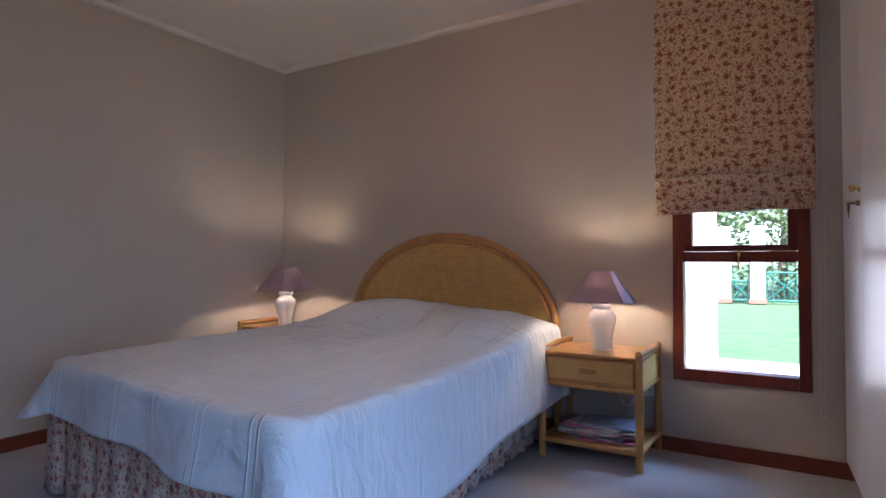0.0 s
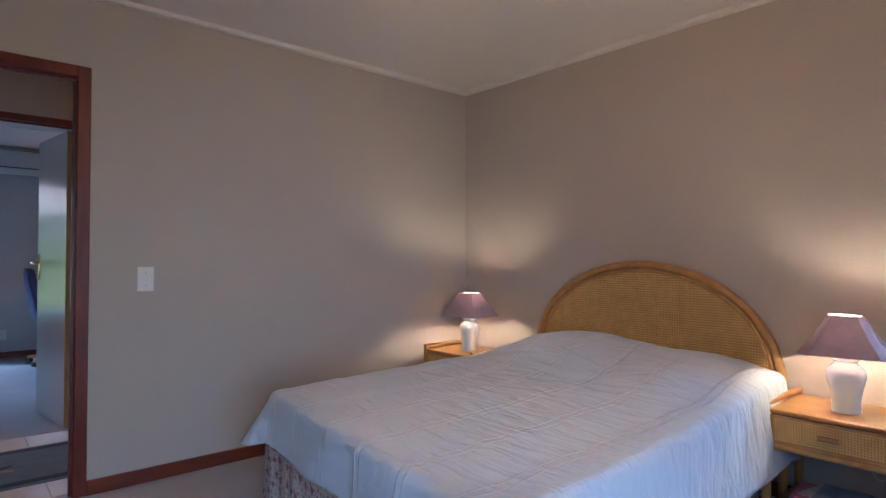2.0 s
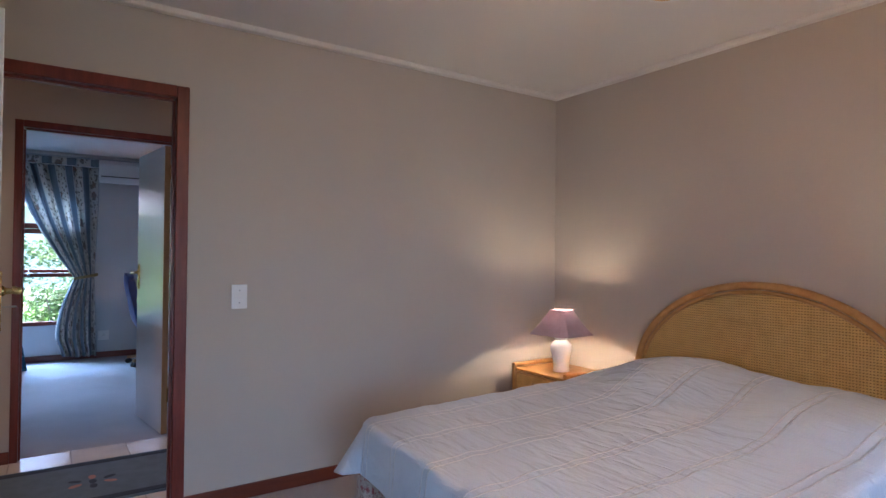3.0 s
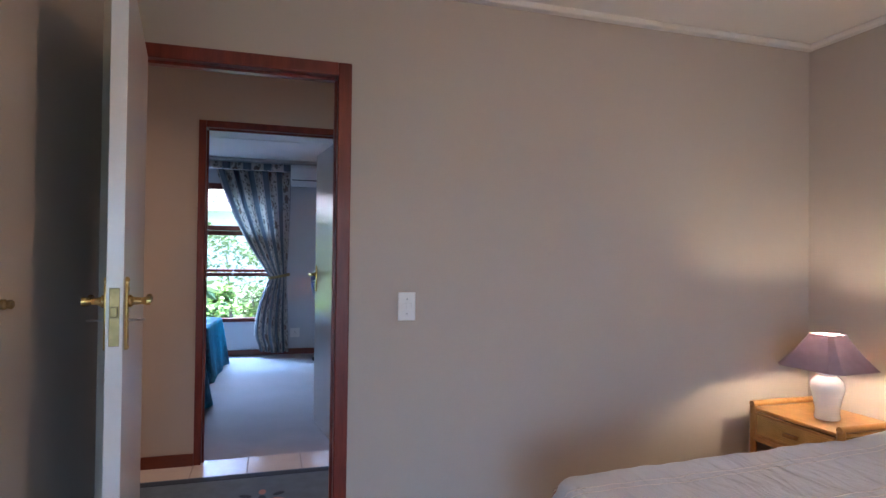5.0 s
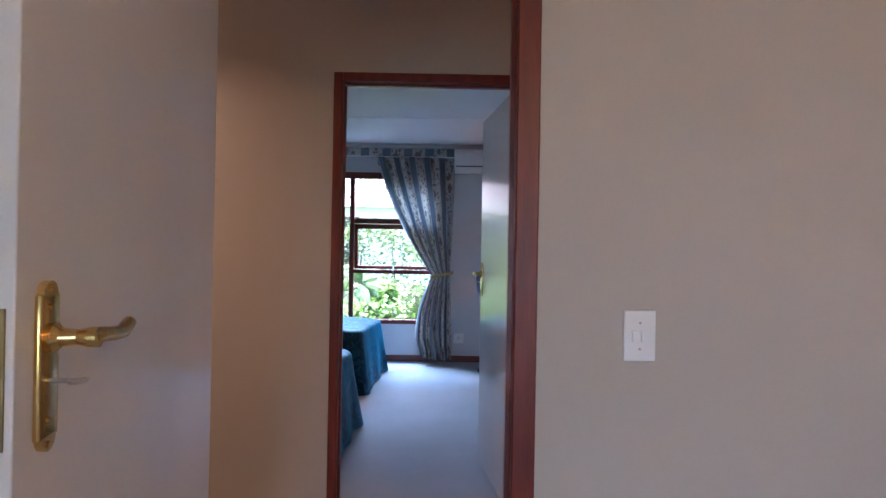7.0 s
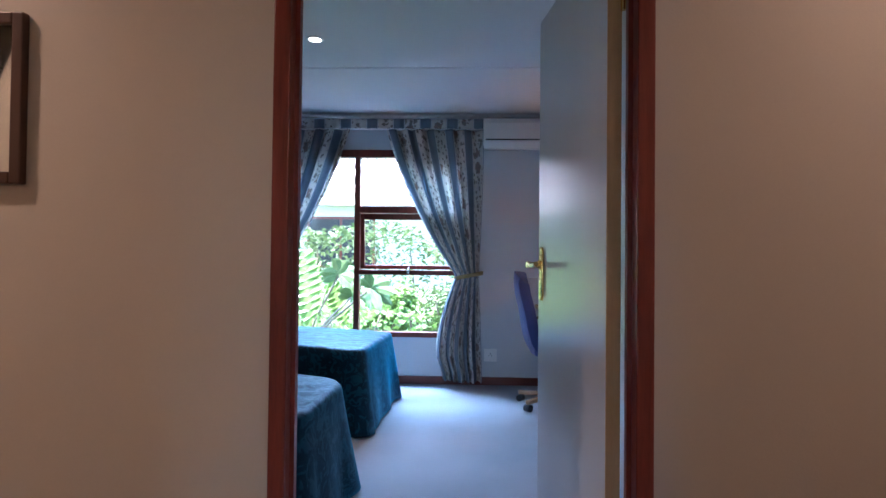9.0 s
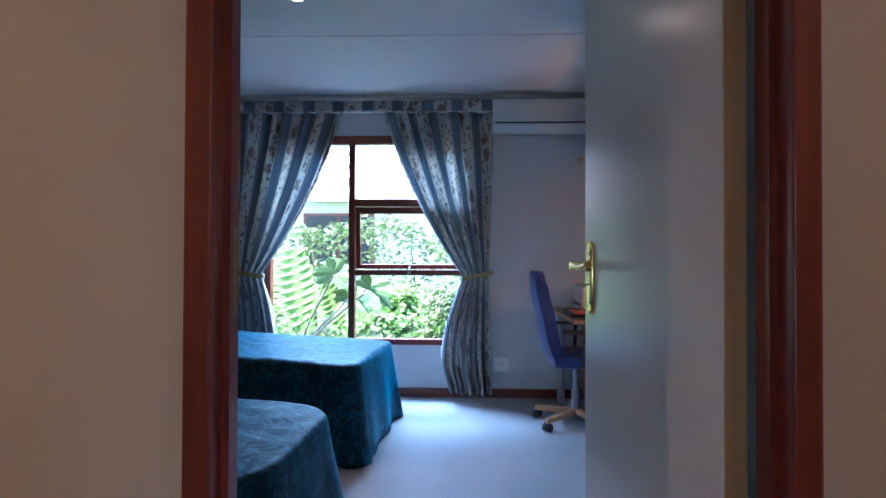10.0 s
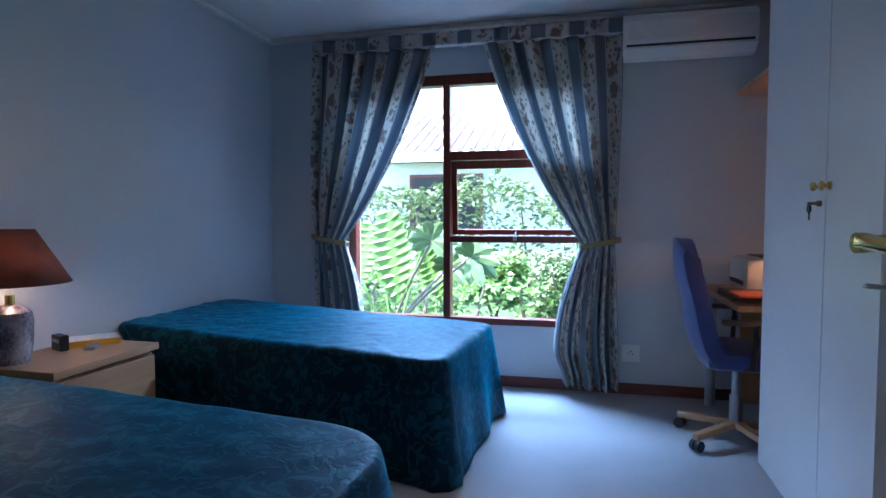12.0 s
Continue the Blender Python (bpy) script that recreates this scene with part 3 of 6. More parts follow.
# ---- roman blind ----
def roman_blind():
    d = thing("roman_blind", "cream roman blind with small red flowers, half lowered over the window", "blind")
    x0, x1 = -0.50, 0.185
    ys = YA - 0.045
    n = [0]

    def sheet(z0, z1, yo, name, sag):
        bm = bmesh.new()
        grid(bm, 24, 16, lambda u, v: (x0 + (x1 - x0) * u + 0.004 * math.sin(9 * v + 2 * u), ys - yo - sag * math.sin(math.pi * v) - 0.02 * (1 - v) ** 9 + 0.002 * math.sin(14 * u + 5 * v), z0 + (z1 - z0) * v + 0.005 * math.sin(5 * u + z0 * 9) * (1 - v)))
        ob = part(name, bm, FLOWER, d, smooth=True)
        thicken(ob, 0.004, 0)

    sheet(1.372, 2.36, 0.030, "blind_panel", 0.004)
    sheet(1.268, 1.40, 0.010, "fold", 0.006)
    sheet(1.206, 1.30, -0.012, "fold", 0.006)
    for z, yo in ((1.372, 0.050), (1.268, 0.030), (1.208, 0.008)):
        bm = bmesh.new()
        tube(bm, [(x0 + (x1 - x0) * k / 12, ys - yo, z + 0.003 + 0.0025 * math.sin(k * 1.1 + z * 30)) for k in range(13)], 0.007, seg=8)
        part("hem_roll", bm, FLOWER, d, smooth=True)
    bm = bmesh.new()
    box(bm, x0, x1, ys - 0.034, YA, 2.36, 2.40, bevel=0.004)
    part("head_rail", bm, FLOWER, d)
    bm = bmesh.new()
    for cx, dz in ((0.197, 0), (0.213, 0.0)):
        for k in range(118):
            z = 2.36 - k * 0.0178
            sw = 0.007 * math.sin((2.36 - z) / 2.1 * math.pi)
            bmesh.ops.create_icosphere(bm, subdivisions=1, radius=0.0026, matrix=Matrix.Translation((cx + (sw if cx > 0.2 else -sw * 0.3), YA - 0.02, z)))
    for k in range(9):
        a = math.pi * k / 8
        bmesh.ops.create_icosphere(bm, subdivisions=1, radius=0.0026, matrix=Matrix.Translation((0.205 + 0.01 * math.cos(a), YA - 0.02, 0.268 - 0.012 * math.sin(a))))
    part("bead_chain", bm, PLASTIC, d, "white bead chain loop")


roman_blind()


# ---- wardrobes ----
def lock_knob(parent, m, key=True):
    bm = bmesh.new()
    for (r1, a), (r2, b) in zip([(0.015, 0), (0.006, 0.005), (0.006, 0.014), (0.014, 0.02), (0.015, 0.028)], [(0.012, 0.005), (0.006, 0.014), (0.014, 0.02), (0.015, 0.028), (0.006, 0.034)]):
        rod(bm, (0, -a, 0), (0, -b, 0), r1, r2, seg=18)
    part("knob", bm, BRASS, parent, "brass knob", smooth=True, at=m)
    if not key:
        return
    bm = bmesh.new()
    rod(bm, (0, 0, -0.055), (0, -0.012, -0.055), 0.010, seg=16)
    box(bm, -0.002, 0.002, -0.04, -0.012, -0.06, -0.05)
    part("lock", bm, BRONZE, parent, at=m)
    bm = bmesh.new()
    rod(bm, (0, -0.032, -0.072), (0, -0.038, -0.072), 0.014, seg=14)
    box(bm, -0.003, 0.003, -0.036, -0.033, -0.11, -0.08)
    part("key", bm, BLACK, parent, "dark key hanging in the lock", at=m)


def wardrobe(name, label, at, length, doors, depth=0.58, top=2.449, knobs=(), gap=0.004):
    """Built-in unit along local x, doors on the local y = 0 face looking to -y."""
    d = thing(name, label, "wardrobe", at=at)
    bm = bmesh.new()
    box(bm, 0.0, length, 0.02, depth, 0.08, top)
    box(bm, 0.02, length - 0.02, 0.06, depth, 0.0, 0.08)
    part("body", bm, WHITE, d)
    w = length / doors
    for i in range(doors):
        bm = bmesh.new()
        box(bm, i * w + gap / 2, (i + 1) * w - gap / 2, 0.0, 0.019, 0.085, top - 0.012, bevel=0.002)
        dr = part("cupboard_door", bm, WHITE, d)
        for k, lx, lz, *key in knobs:
            if k == i:
                lock_knob(dr, Matrix.Translation((lx, 0, lz)), not key)
    return d


# local -y must look to world -x for the warm room: turn by -90 degrees and a little more
wardrobe("built_in_wardrobe", "white painted built-in wardrobe with a brass knob and key", pose(0.288, YA - 0.02, 0, 0, 0, -90 + 3.2), 2.1, 4, knobs=((0, 0.48, 1.235), (3, 1.62, 1.235)))
wardrobe("blue_room_wardrobe", "white painted built-in wardrobe with brass knobs and keys", pose(-7.19, 1.14, 0), 1.87, 3, depth=0.66, knobs=((0, 0.588, 1.25), (1, 0.655, 1.25, 0), (2, 1.30, 1.25)))


# ---- cloth ----
def rim(x0, x1, y0, y1, r, step=0.02):
    """Points and outward normals round a rectangle with rounded corners."""
    out = []
    for (cx, cy, a0), (dx, dy, ln) in zip(((x1 - r, y0 + r, -90), (x1 - r, y1 - r, 0), (x0 + r, y1 - r, 90), (x0 + r, y0 + r, 180)),
                                          ((0, 1, y1 - y0 - 2 * r), (-1, 0, x1 - x0 - 2 * r), (0, -1, y1 - y0 - 2 * r), (1, 0, x1 - x0 - 2 * r))):
        k = max(3, int(r * 1.57 / step))
        for i in range(k):
            a = radians(a0 + 90 * i / k)
            out.append((cx + r * math.cos(a), cy + r * math.sin(a), math.cos(a), math.sin(a), math.sin(math.pi * i / k)))
        n = max(2, int(ln / step))
        nx, ny = dy, -dx
        for i in range(n):
            out.append((cx + r * nx + dx * ln * i / n, cy + r * ny + dy * ln * i / n, nx, ny, 0.0))
    return out


def drape(bm, x0, x1, y0, y1, r, top, hem, out, rows=16, drop=12, edge=0.035, spine=0.35):
    """A cover over a bed: top(x, y) gives its height, hem(x, y, c) the height of its lower edge, out(s, x, y, c, f) how far it stands off."""
    pts = rim(x0, x1, y0, y1, r)
    n = len(pts)
    cx, sy0, sy1 = (x0 + x1) / 2, y0 + (x1 - x0) / 2, y1 - (x1 - x0) / 2
    if sy1 < sy0:
        sy0 = sy1 = (y0 + y1) / 2
    rings = []
    for j in range(rows + 1):
        f = j / rows
        ring = []
        for px, py, nx, ny, c in pts:
            sy = min(max(py, sy0), sy1)
            x, y = cx + (px - cx) * f, sy + (py - sy) * f
            ring.append((x, y, top(x, y)))
        rings.append(ring)
    for a in (30, 60, 90):
        e = radians(a)
        rings.append([(px + nx * edge * math.sin(e), py + ny * edge * math.sin(e), top(px, py) - edge * (1 - math.cos(e))) for px, py, nx, ny, c in pts])
    for k in range(1, drop + 1):
        f = k / drop
        ring = []
        s = 0.0
        for i, (px, py, nx, ny, c) in enumerate(pts):
            zt = top(px, py) - edge
            zh = hem(px, py, c)
            o = edge + out(i, px, py, c, f)
            ring.append((px + nx * o, py + ny * o, zt + (zh - zt) * f))
        rings.append(ring)
    vr = [[bm.verts.new(p) for p in ring] for ring in rings]
    for p, q in zip(vr, vr[1:]):
        for i in range(n):
            bm.faces.new((p[i], p[(i + 1) % n], q[(i + 1) % n], q[i]))
    bmesh.ops.remove_doubles(bm, verts=bm.verts, dist=0.0004)


def smooth01(t):
    t = min(max(t, 0.0), 1.0)
    return t * t * (3 - 2 * t)


def fold(i, amp, a=0.31, b=0.17):
    return amp * (0.55 * math.sin(i * a + 1.3 * math.sin(i * 0.043)) + 0.45 * math.sin(i * b + 0.7))


# the white sheet takes woven ribs that run from head to foot
def rib_sheet():
    nt, b = add_nodes(SHEET)
    tc = nt.nodes.new("ShaderNodeTexCoord")
    sep = nt.nodes.new("ShaderNodeSeparateXYZ")
    nt.links.new(tc.outputs["Object"], sep.inputs[0])
    last = None
    for period, shift, wide in ((0.26, 0.0, 0.005), (0.26, 0.034, 0.005), (0.012, 0.0, 0.003)):
        ad = nt.nodes.new("ShaderNodeMath")
        ad.operation = "ADD"
        ad.inputs[1].default_value = shift + 20 * period
        nt.links.new(sep.outputs[0], ad.inputs[0])
        md = nt.nodes.new("ShaderNodeMath")
        md.operation = "PINGPONG"
        md.inputs[1].default_value = period / 2
        nt.links.new(ad.outputs[0], md.inputs[0])
        mr = nt.nodes.new("ShaderNodeMapRange")
        mr.inputs["From Max"].default_value = wide
        mr.inputs["To Min"].default_value = 1.0 if wide > 0.004 else 0.08
        mr.inputs["To Max"].default_value = 0.0
        nt.links.new(md.outputs[0], mr.inputs["Value"])
        if last is None:
            last = mr.outputs[0]
        else:
            sm = nt.nodes.new("ShaderNodeMath")
            sm.operation = "ADD"
            nt.links.new(last, sm.inputs[0])
            nt.links.new(mr.outputs[0], sm.inputs[1])
            last = sm.outputs[0]
    old = b.inputs["Base Color"].links[0].from_socket
    mx = nt.nodes.new("ShaderNodeMix")
    mx.data_type = "RGBA"
    sc = nt.nodes.new("ShaderNodeMath")
    sc.operation = "MULTIPLY"
    sc.inputs[1].default_value = 0.95
    nt.links.new(last, sc.inputs[0])
    nt.links.new(sc.outputs[0], mx.inputs["Factor"])
    nt.links.new(old, mx.inputs[6])
    mx.inputs[7].default_value = (0.90, 0.90, 0.92, 1)
    nt.links.new(mx.outputs[2], b.inputs["Base Color"])
    bp = nt.nodes.new("ShaderNodeBump")
    bp.inputs["Strength"].default_value = 0.9
    bp.inputs["Distance"].default_value = 0.008
    nt.links.new(last, bp.inputs["Height"])
    prev = b.inputs["Normal"].links[0].from_socket
    nt.links.new(prev, bp.inputs["Normal"])
    # puckers across the ribs
    mp = nt.nodes.new("ShaderNodeMapping")
    mp.inputs["Scale"].default_value = (3.2, 12.0, 4.0)
    nt.links.new(tc.outputs["Object"], mp.inputs[0])
    pk = nt.nodes.new("ShaderNodeTexNoise")
    pk.inputs["Scale"].default_value = 1.6
    pk.inputs["Detail"].default_value = 3
    pk.inputs["Distortion"].default_value = 0.6
    nt.links.new(mp.outputs[0], pk.inputs["Vector"])
    b2 = nt.nodes.new("ShaderNodeBump")
    b2.inputs["Strength"].default_value = 0.88
    b2.inputs["Distance"].default_value = 0.03
    nt.links.new(pk.outputs[0], b2.inputs["Height"])
    nt.links.new(bp.outputs[0], b2.inputs["Normal"])
    nt.links.new(b2.outputs[0], b.inputs["Normal"])


rib_sheet()


# ---- the warm bedroom ----
def hump(x, y, cx, cy, rx, ry, h):
    d = ((x - cx) / rx) ** 2 + ((y - cy) / ry) ** 2
    return h * math.exp(-d * d * 0.8 - d * 0.4)


def settle(bm):
    """The bed stands a little askew, its foot swung out."""
    for v in bm.verts:
        f = min(1.1, max(0.0, (3.15 - v.co.y) / 1.85)) * min(1.1, max(0.0, (v.co.x + 2.42) / 1.42))
        v.co.x += 0.085 * f
        v.co.y -= 0.15 * f


def sheet_top(x, y):
    z = 0.562 + 0.035 * max(0.0, (y - 1.4) / 1.6)
    z += hump(x, y, -1.98, 2.90, 0.42, 0.40, 0.14) + hump(x, y, -1.34, 2.88, 0.34, 0.40, 0.10)
    z += 0.008 * noise.noise(Vector((x * 2.2, y * 3.0, 0.3))) + 0.007 * noise.noise(Vector((x * 5, y * 13, 2.0))) + 0.005 * noise.noise(Vector((x * 14, y * 8, 5.0)))
    return z


def double_bed():
    bed = thing("double_bed", "double bed with an arched rattan headboard and floral valance", "bed")
    bm = bmesh.new()
    box(bm, -2.36, -1.08, 1.42, 3.17, 0.06, 0.30, bevel=0.02)
    for x in (-2.25, -1.2):
        for y in (1.55, 3.0):
            rod(bm, (x, y, 0), (x, y, 0.06), 0.03)
    settle(bm)
    part("base", bm, MATTRESS, bed)
    bm = bmesh.new()
    box(bm, -2.44, -1.13, 1.38, 3.17, 0.30, 0.535, bevel=0.05)
    settle(bm)
    part("mattress", bm, MATTRESS, bed, smooth=True)
    for x in (-2.02, -1.37):
        bm = bmesh.new()
        bmesh.ops.create_uvsphere(bm, u_segments=20, v_segments=10, radius=1.0, matrix=Matrix.LocRotScale((x, 2.88, 0.60), None, (0.27, 0.2, 0.07)))
        part("pillow", bm, MATTRESS, bed, smooth=True)
    # gathered floral valance
    bm = bmesh.new()
    pts = [p for p in rim(-2.57, -1.10, 1.315, 3.15, 0.05, 0.012)]
    pts = [p for p in pts if p[1] < 3.1]
    pts.sort(key=lambda p: (0, -p[1]) if p[0] > -1.13 and p[1] > 1.38 else (2, p[1]) if p[0] < -2.54 and p[1] > 1.38 else (1, -p[0]))
    rows = []
    for k in range(7):
        f = k / 6
        rows.append([bm.verts.new((px + nx * (0.004 + f * (0.014 + fold(i, 0.016, 0.62, 0.29))), py + ny * (0.004 + f * (0.014 + fold(i, 0.016, 0.62, 0.29))), 0.49 - f * 0.475)) for i, (px, py, nx, ny, c) in enumerate(pts)])
    for p, q in zip(rows, rows[1:]):
        for i in range(len(pts) - 1):
            bm.faces.new((p[i], p[i + 1], q[i + 1], q[i]))
    settle(bm)
    v = part("valance", bm, VALANCE, bed, "cream cotton valance printed with small red flowers", smooth=True)
    thicken(v, 0.003, 0)
    # arched headboard
    cx, a, b, z0, yb = -1.772, 0.739, 0.568, 0.555, 3.205
    arc = [(cx + a * math.cos(t), yb, z0 + b * math.sin(t)) for t in [math.pi * k / 56 for k in range(57)]]
    hb = bmesh.new()
    tube(hb, [(cx + a, yb, 0.02)] + [(cx + a, yb, 0.28)] + arc + [(cx - a, yb, 0.28), (cx - a, yb, 0.02)], 0.021, seg=12)
    inner = [(cx + (a - 0.034) * math.cos(t), yb - 0.004, z0 + (b - 0.034) * math.sin(t)) for t in [math.pi * k / 56 for k in range(57)]]
    tube(hb, [(cx + a - 0.034, yb - 0.004, 0.3)] + inner + [(cx - a + 0.034, yb - 0.004, 0.3)], 0.0115, seg=10)
    rod(hb, (cx - a, yb, 0.36), (cx + a, yb, 0.36), 0.018)
    h = part("headboard", hb, RATTAN, bed, "arched honey-coloured rattan headboard", smooth=True)
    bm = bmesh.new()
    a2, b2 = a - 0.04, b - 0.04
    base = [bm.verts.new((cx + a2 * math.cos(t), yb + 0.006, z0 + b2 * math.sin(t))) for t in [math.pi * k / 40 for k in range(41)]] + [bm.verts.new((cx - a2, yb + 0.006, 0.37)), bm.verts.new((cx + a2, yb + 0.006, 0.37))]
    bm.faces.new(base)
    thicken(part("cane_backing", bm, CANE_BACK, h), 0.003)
    # open cane weave, one strand after another
    bm = bmesh.new()
    step = 0.0135
    k = -int(a2 / step)
    while k * step < a2:
        x = k * step
        zt = z0 + b2 * math.sqrt(max(0.0, 1 - (x / a2) ** 2))
        if zt > 0.42:
            box(bm, cx + x - 0.0028, cx + x + 0.0028, yb + 0.0005, yb + 0.003, 0.38, zt)
        k += 1
    z = 0.42
    while z < z0 + b2 - 0.01:
        w = a2 * math.sqrt(max(0.0, 1 - max(0.0, (z - z0) / b2) ** 2))
        box(bm, cx - w, cx + w, yb - 0.004, yb + 0.0, z - 0.0042, z + 0.0042)
        z += step
    part("cane_weave", bm, CANE, h, "open woven cane panel")


double_bed()


def bedspread():
    bm = bmesh.new()

    def hem(x, y, c):
        foot = 0.355 - 0.01 * min(1.0, max(0.0, (x + 2.47) / 1.45))
        if x > -1.75:
            side = 0.185 + 0.06 * smooth01((y - 2.1) / 0.8)
            z = foot + (side - foot) * (smooth01((y - 1.31) / 0.06) if x > -1.1 else 0.0)
        else:
            z = foot + (0.13 - foot) * (smooth01((y - 1.36) / 0.1) if x < -2.4 else 0.0) - 0.03 * c
        return z + 0.008 * math.sin(x * 9 + y * 4)

    def off(i, x, y, c, f):
        return f * (0.02 + fold(i, 0.022, 0.19, 0.083)) + f * c * (0.10 if x < -1.7 else 0.05)

    drape(bm, -2.47, -1.015, 1.30, 3.155, 0.075, sheet_top, hem, off, rows=60, drop=16)
    settle(bm)
    ob = part("bedspread", bm, SHEET, None, smooth=True)
    thicken(ob, 0.005, -1)
    tagged(ob, "white ribbed cotton bedspread lying over pillows on the double bed", "bedspread")


bedspread()


def bedside_table(name, label, at):
    """Rattan table with one cane drawer and a low rack, its front towards local -y."""
    d = thing(name, label, "bedside table", at=at, group="rattan bedside tables")
    w, dp, h = 0.235, 0.2, 0.53
    for x in (-w, w):
        for y in (-dp, dp):
            bm = bmesh.new()
            rod(bm, (x, y, 0), (x, y, h - 0.01), 0.0175, seg=14)
            bmesh.ops.create_uvsphere(bm, u_segments=12, v_segments=6, radius=0.0185, matrix=Matrix.Translation((x, y, h - 0.008)))
            part("leg", bm, RATTAN, d, smooth=True)
    bm = bmesh.new()
    box(bm, -w - 0.004, w + 0.004, -dp - 0.004, dp + 0.004, h - 0.028, h - 0.012, bevel=0.005)
    top = part("tabletop", bm, RATTAN, d)
    for s in (-1, 1):
        bm = bmesh.new()
        tube(bm, [(s * w, -dp - 0.012, h + 0.006), (s * w, 0, h + 0.007), (s * w, dp + 0.012, h + 0.006)], 0.0155)
        part("top_rail", bm, RATTAN, d, smooth=True)
        bm = bmesh.new()
        rod(bm, (s * w, -dp, h - 0.165), (s * w, dp, h - 0.165), 0.014)
        part("side_rail", bm, RATTAN, d, smooth=True)
        bm = bmesh.new()
        rod(bm, (s * w, -dp, 0.085), (s * w, dp, 0.085), 0.0145)
        part("side_rail", bm, RATTAN, d, smooth=True)
        bm = bmesh.new()
        box(bm, s * w - 0.004, s * w + 0.004, -dp + 0.015, dp - 0.015, h - 0.15, h - 0.03)
        panel = part("side_panel", bm, CANE_BACK, d, "woven cane side panel")
        for k in range(9):
            bm = bmesh.new()
            box(bm, s * w - 0.008, s * w + 0.008, -dp + 0.015, dp - 0.015, h - 0.146 + k * 0.013, h - 0.138 + k * 0.013)
            part("cane_strip", bm, CANE, panel)
    bm = bmesh.new()
    box(bm, -w, w, dp - 0.006, dp + 0.006, h - 0.16, h - 0.03)
    part("back_panel", bm, CANE, d)
    for y, z in ((-dp, h - 0.165), (dp, h - 0.165), (-dp, 0.085), (dp, 0.085)):
        bm = bmesh.new()
        rod(bm, (-w, y, z), (w, y, z), 0.0145)
        part("cross_rail", bm, RATTAN, d, smooth=True)
    bm = bmesh.new()
    box(bm, -w + 0.01, w - 0.01, -dp + 0.01, dp - 0.01, 0.077, 0.086)
    part("rack", bm, RATTAN, d)
    bm = bmesh.new()
    y = -dp - 0.004
    box(bm, -w + 0.02, w - 0.02, y, y + 0.02, h - 0.15, h - 0.032, bevel=0.003)
    dr = part("drawer", bm, CANE_BACK, d)
    bm = bmesh.new()
    for b in ((-w + 0.02, w - 0.02, h - 0.15, h - 0.138), (-w + 0.02, w - 0.02, h - 0.044, h - 0.032), (-w + 0.02, -w + 0.032, h - 0.138, h - 0.044), (w - 0.032, w - 0.02, h - 0.138, h - 0.044)):
        box(bm, b[0], b[1], y - 0.008, y, b[2], b[3], bevel=0.003)
    part("drawer_frame", bm, RATTAN, dr)
    bm = bmesh.new()
    x = -w + 0.036
    while x < w - 0.034:
        box(bm, x, x + 0.0055, y - 0.004, y - 0.0005, h - 0.138, h - 0.044)
        x += 0.0105
    z = h - 0.134
    while z < h - 0.046:
        box(bm, -w + 0.032, w - 0.032, y - 0.006, y - 0.003, z, z + 0.0055)
        z += 0.0105
    part("cane_weave", bm, CANE, dr)
    bm = bmesh.new()
    box(bm, -0.037, 0.037, y - 0.03, y - 0.008, h - 0.1, h - 0.08, bevel=0.006)
    part("handle", bm, RATTAN, dr, "rounded wooden pull")
    return d


T1 = bedside_table("bedside_table", "honey rattan bedside table with cane drawer and magazine rack", pose(-0.74, 3.04, 0))
T2 = copy_thing(T1, pose(-2.935, 2.972, 0))
T2["label"] = "honey rattan bedside table with cane drawer in the corner"

SHADE = mat("mauve_fabric_shade", (0.40, 0.31, 0.35), 0.9, (0.35, 0.265, 0.30), 20, bump=0.3, bscale=400)
SHADE_B = mat("brown_fabric_shade", (0.27, 0.15, 0.12), 0.9, (0.22, 0.115, 0.09), 20, bump=0.3, bscale=400)


def see_through(m, amount):
    nt, b = add_nodes(m)
    tl = nt.nodes.new("ShaderNodeBsdfTranslucent")
    col = b.inputs["Base Color"].links[0].from_socket
    nt.links.new(col, tl.inputs[0])
    mx = nt.nodes.new("ShaderNodeMixShader")
    mx.inputs[0].default_value = amount
    nt.links.new(b.outputs[0], mx.inputs[1])
    nt.links.new(tl.outputs[0], mx.inputs[2])
    nt.links.new(mx.outputs[0], nt.nodes["Material Output"].inputs[0])


see_through(SHADE, 0.17)
see_through(SHADE_B, 0.6)
BULB_DIM = emit("dim_bulb", (1.0, 0.62, 0.36), 9.0)
BULB = emit("lit_bulb", (1.0, 0.77, 0.44), 130.0)


def bulb(parent, z, glow, r=1.0):
    bm = bmesh.new()
    lathe(bm, [(0.0001, 0.03 * r), (0.018 * r, 0.022 * r), (0.027 * r, 0.0), (0.018 * r, -0.025 * r), (0.012 * r, -0.045), (0.0001, -0.046)], 16, (0, 0, z))
    part("bulb", bm, glow, parent, "lit warm bulb", smooth=True)


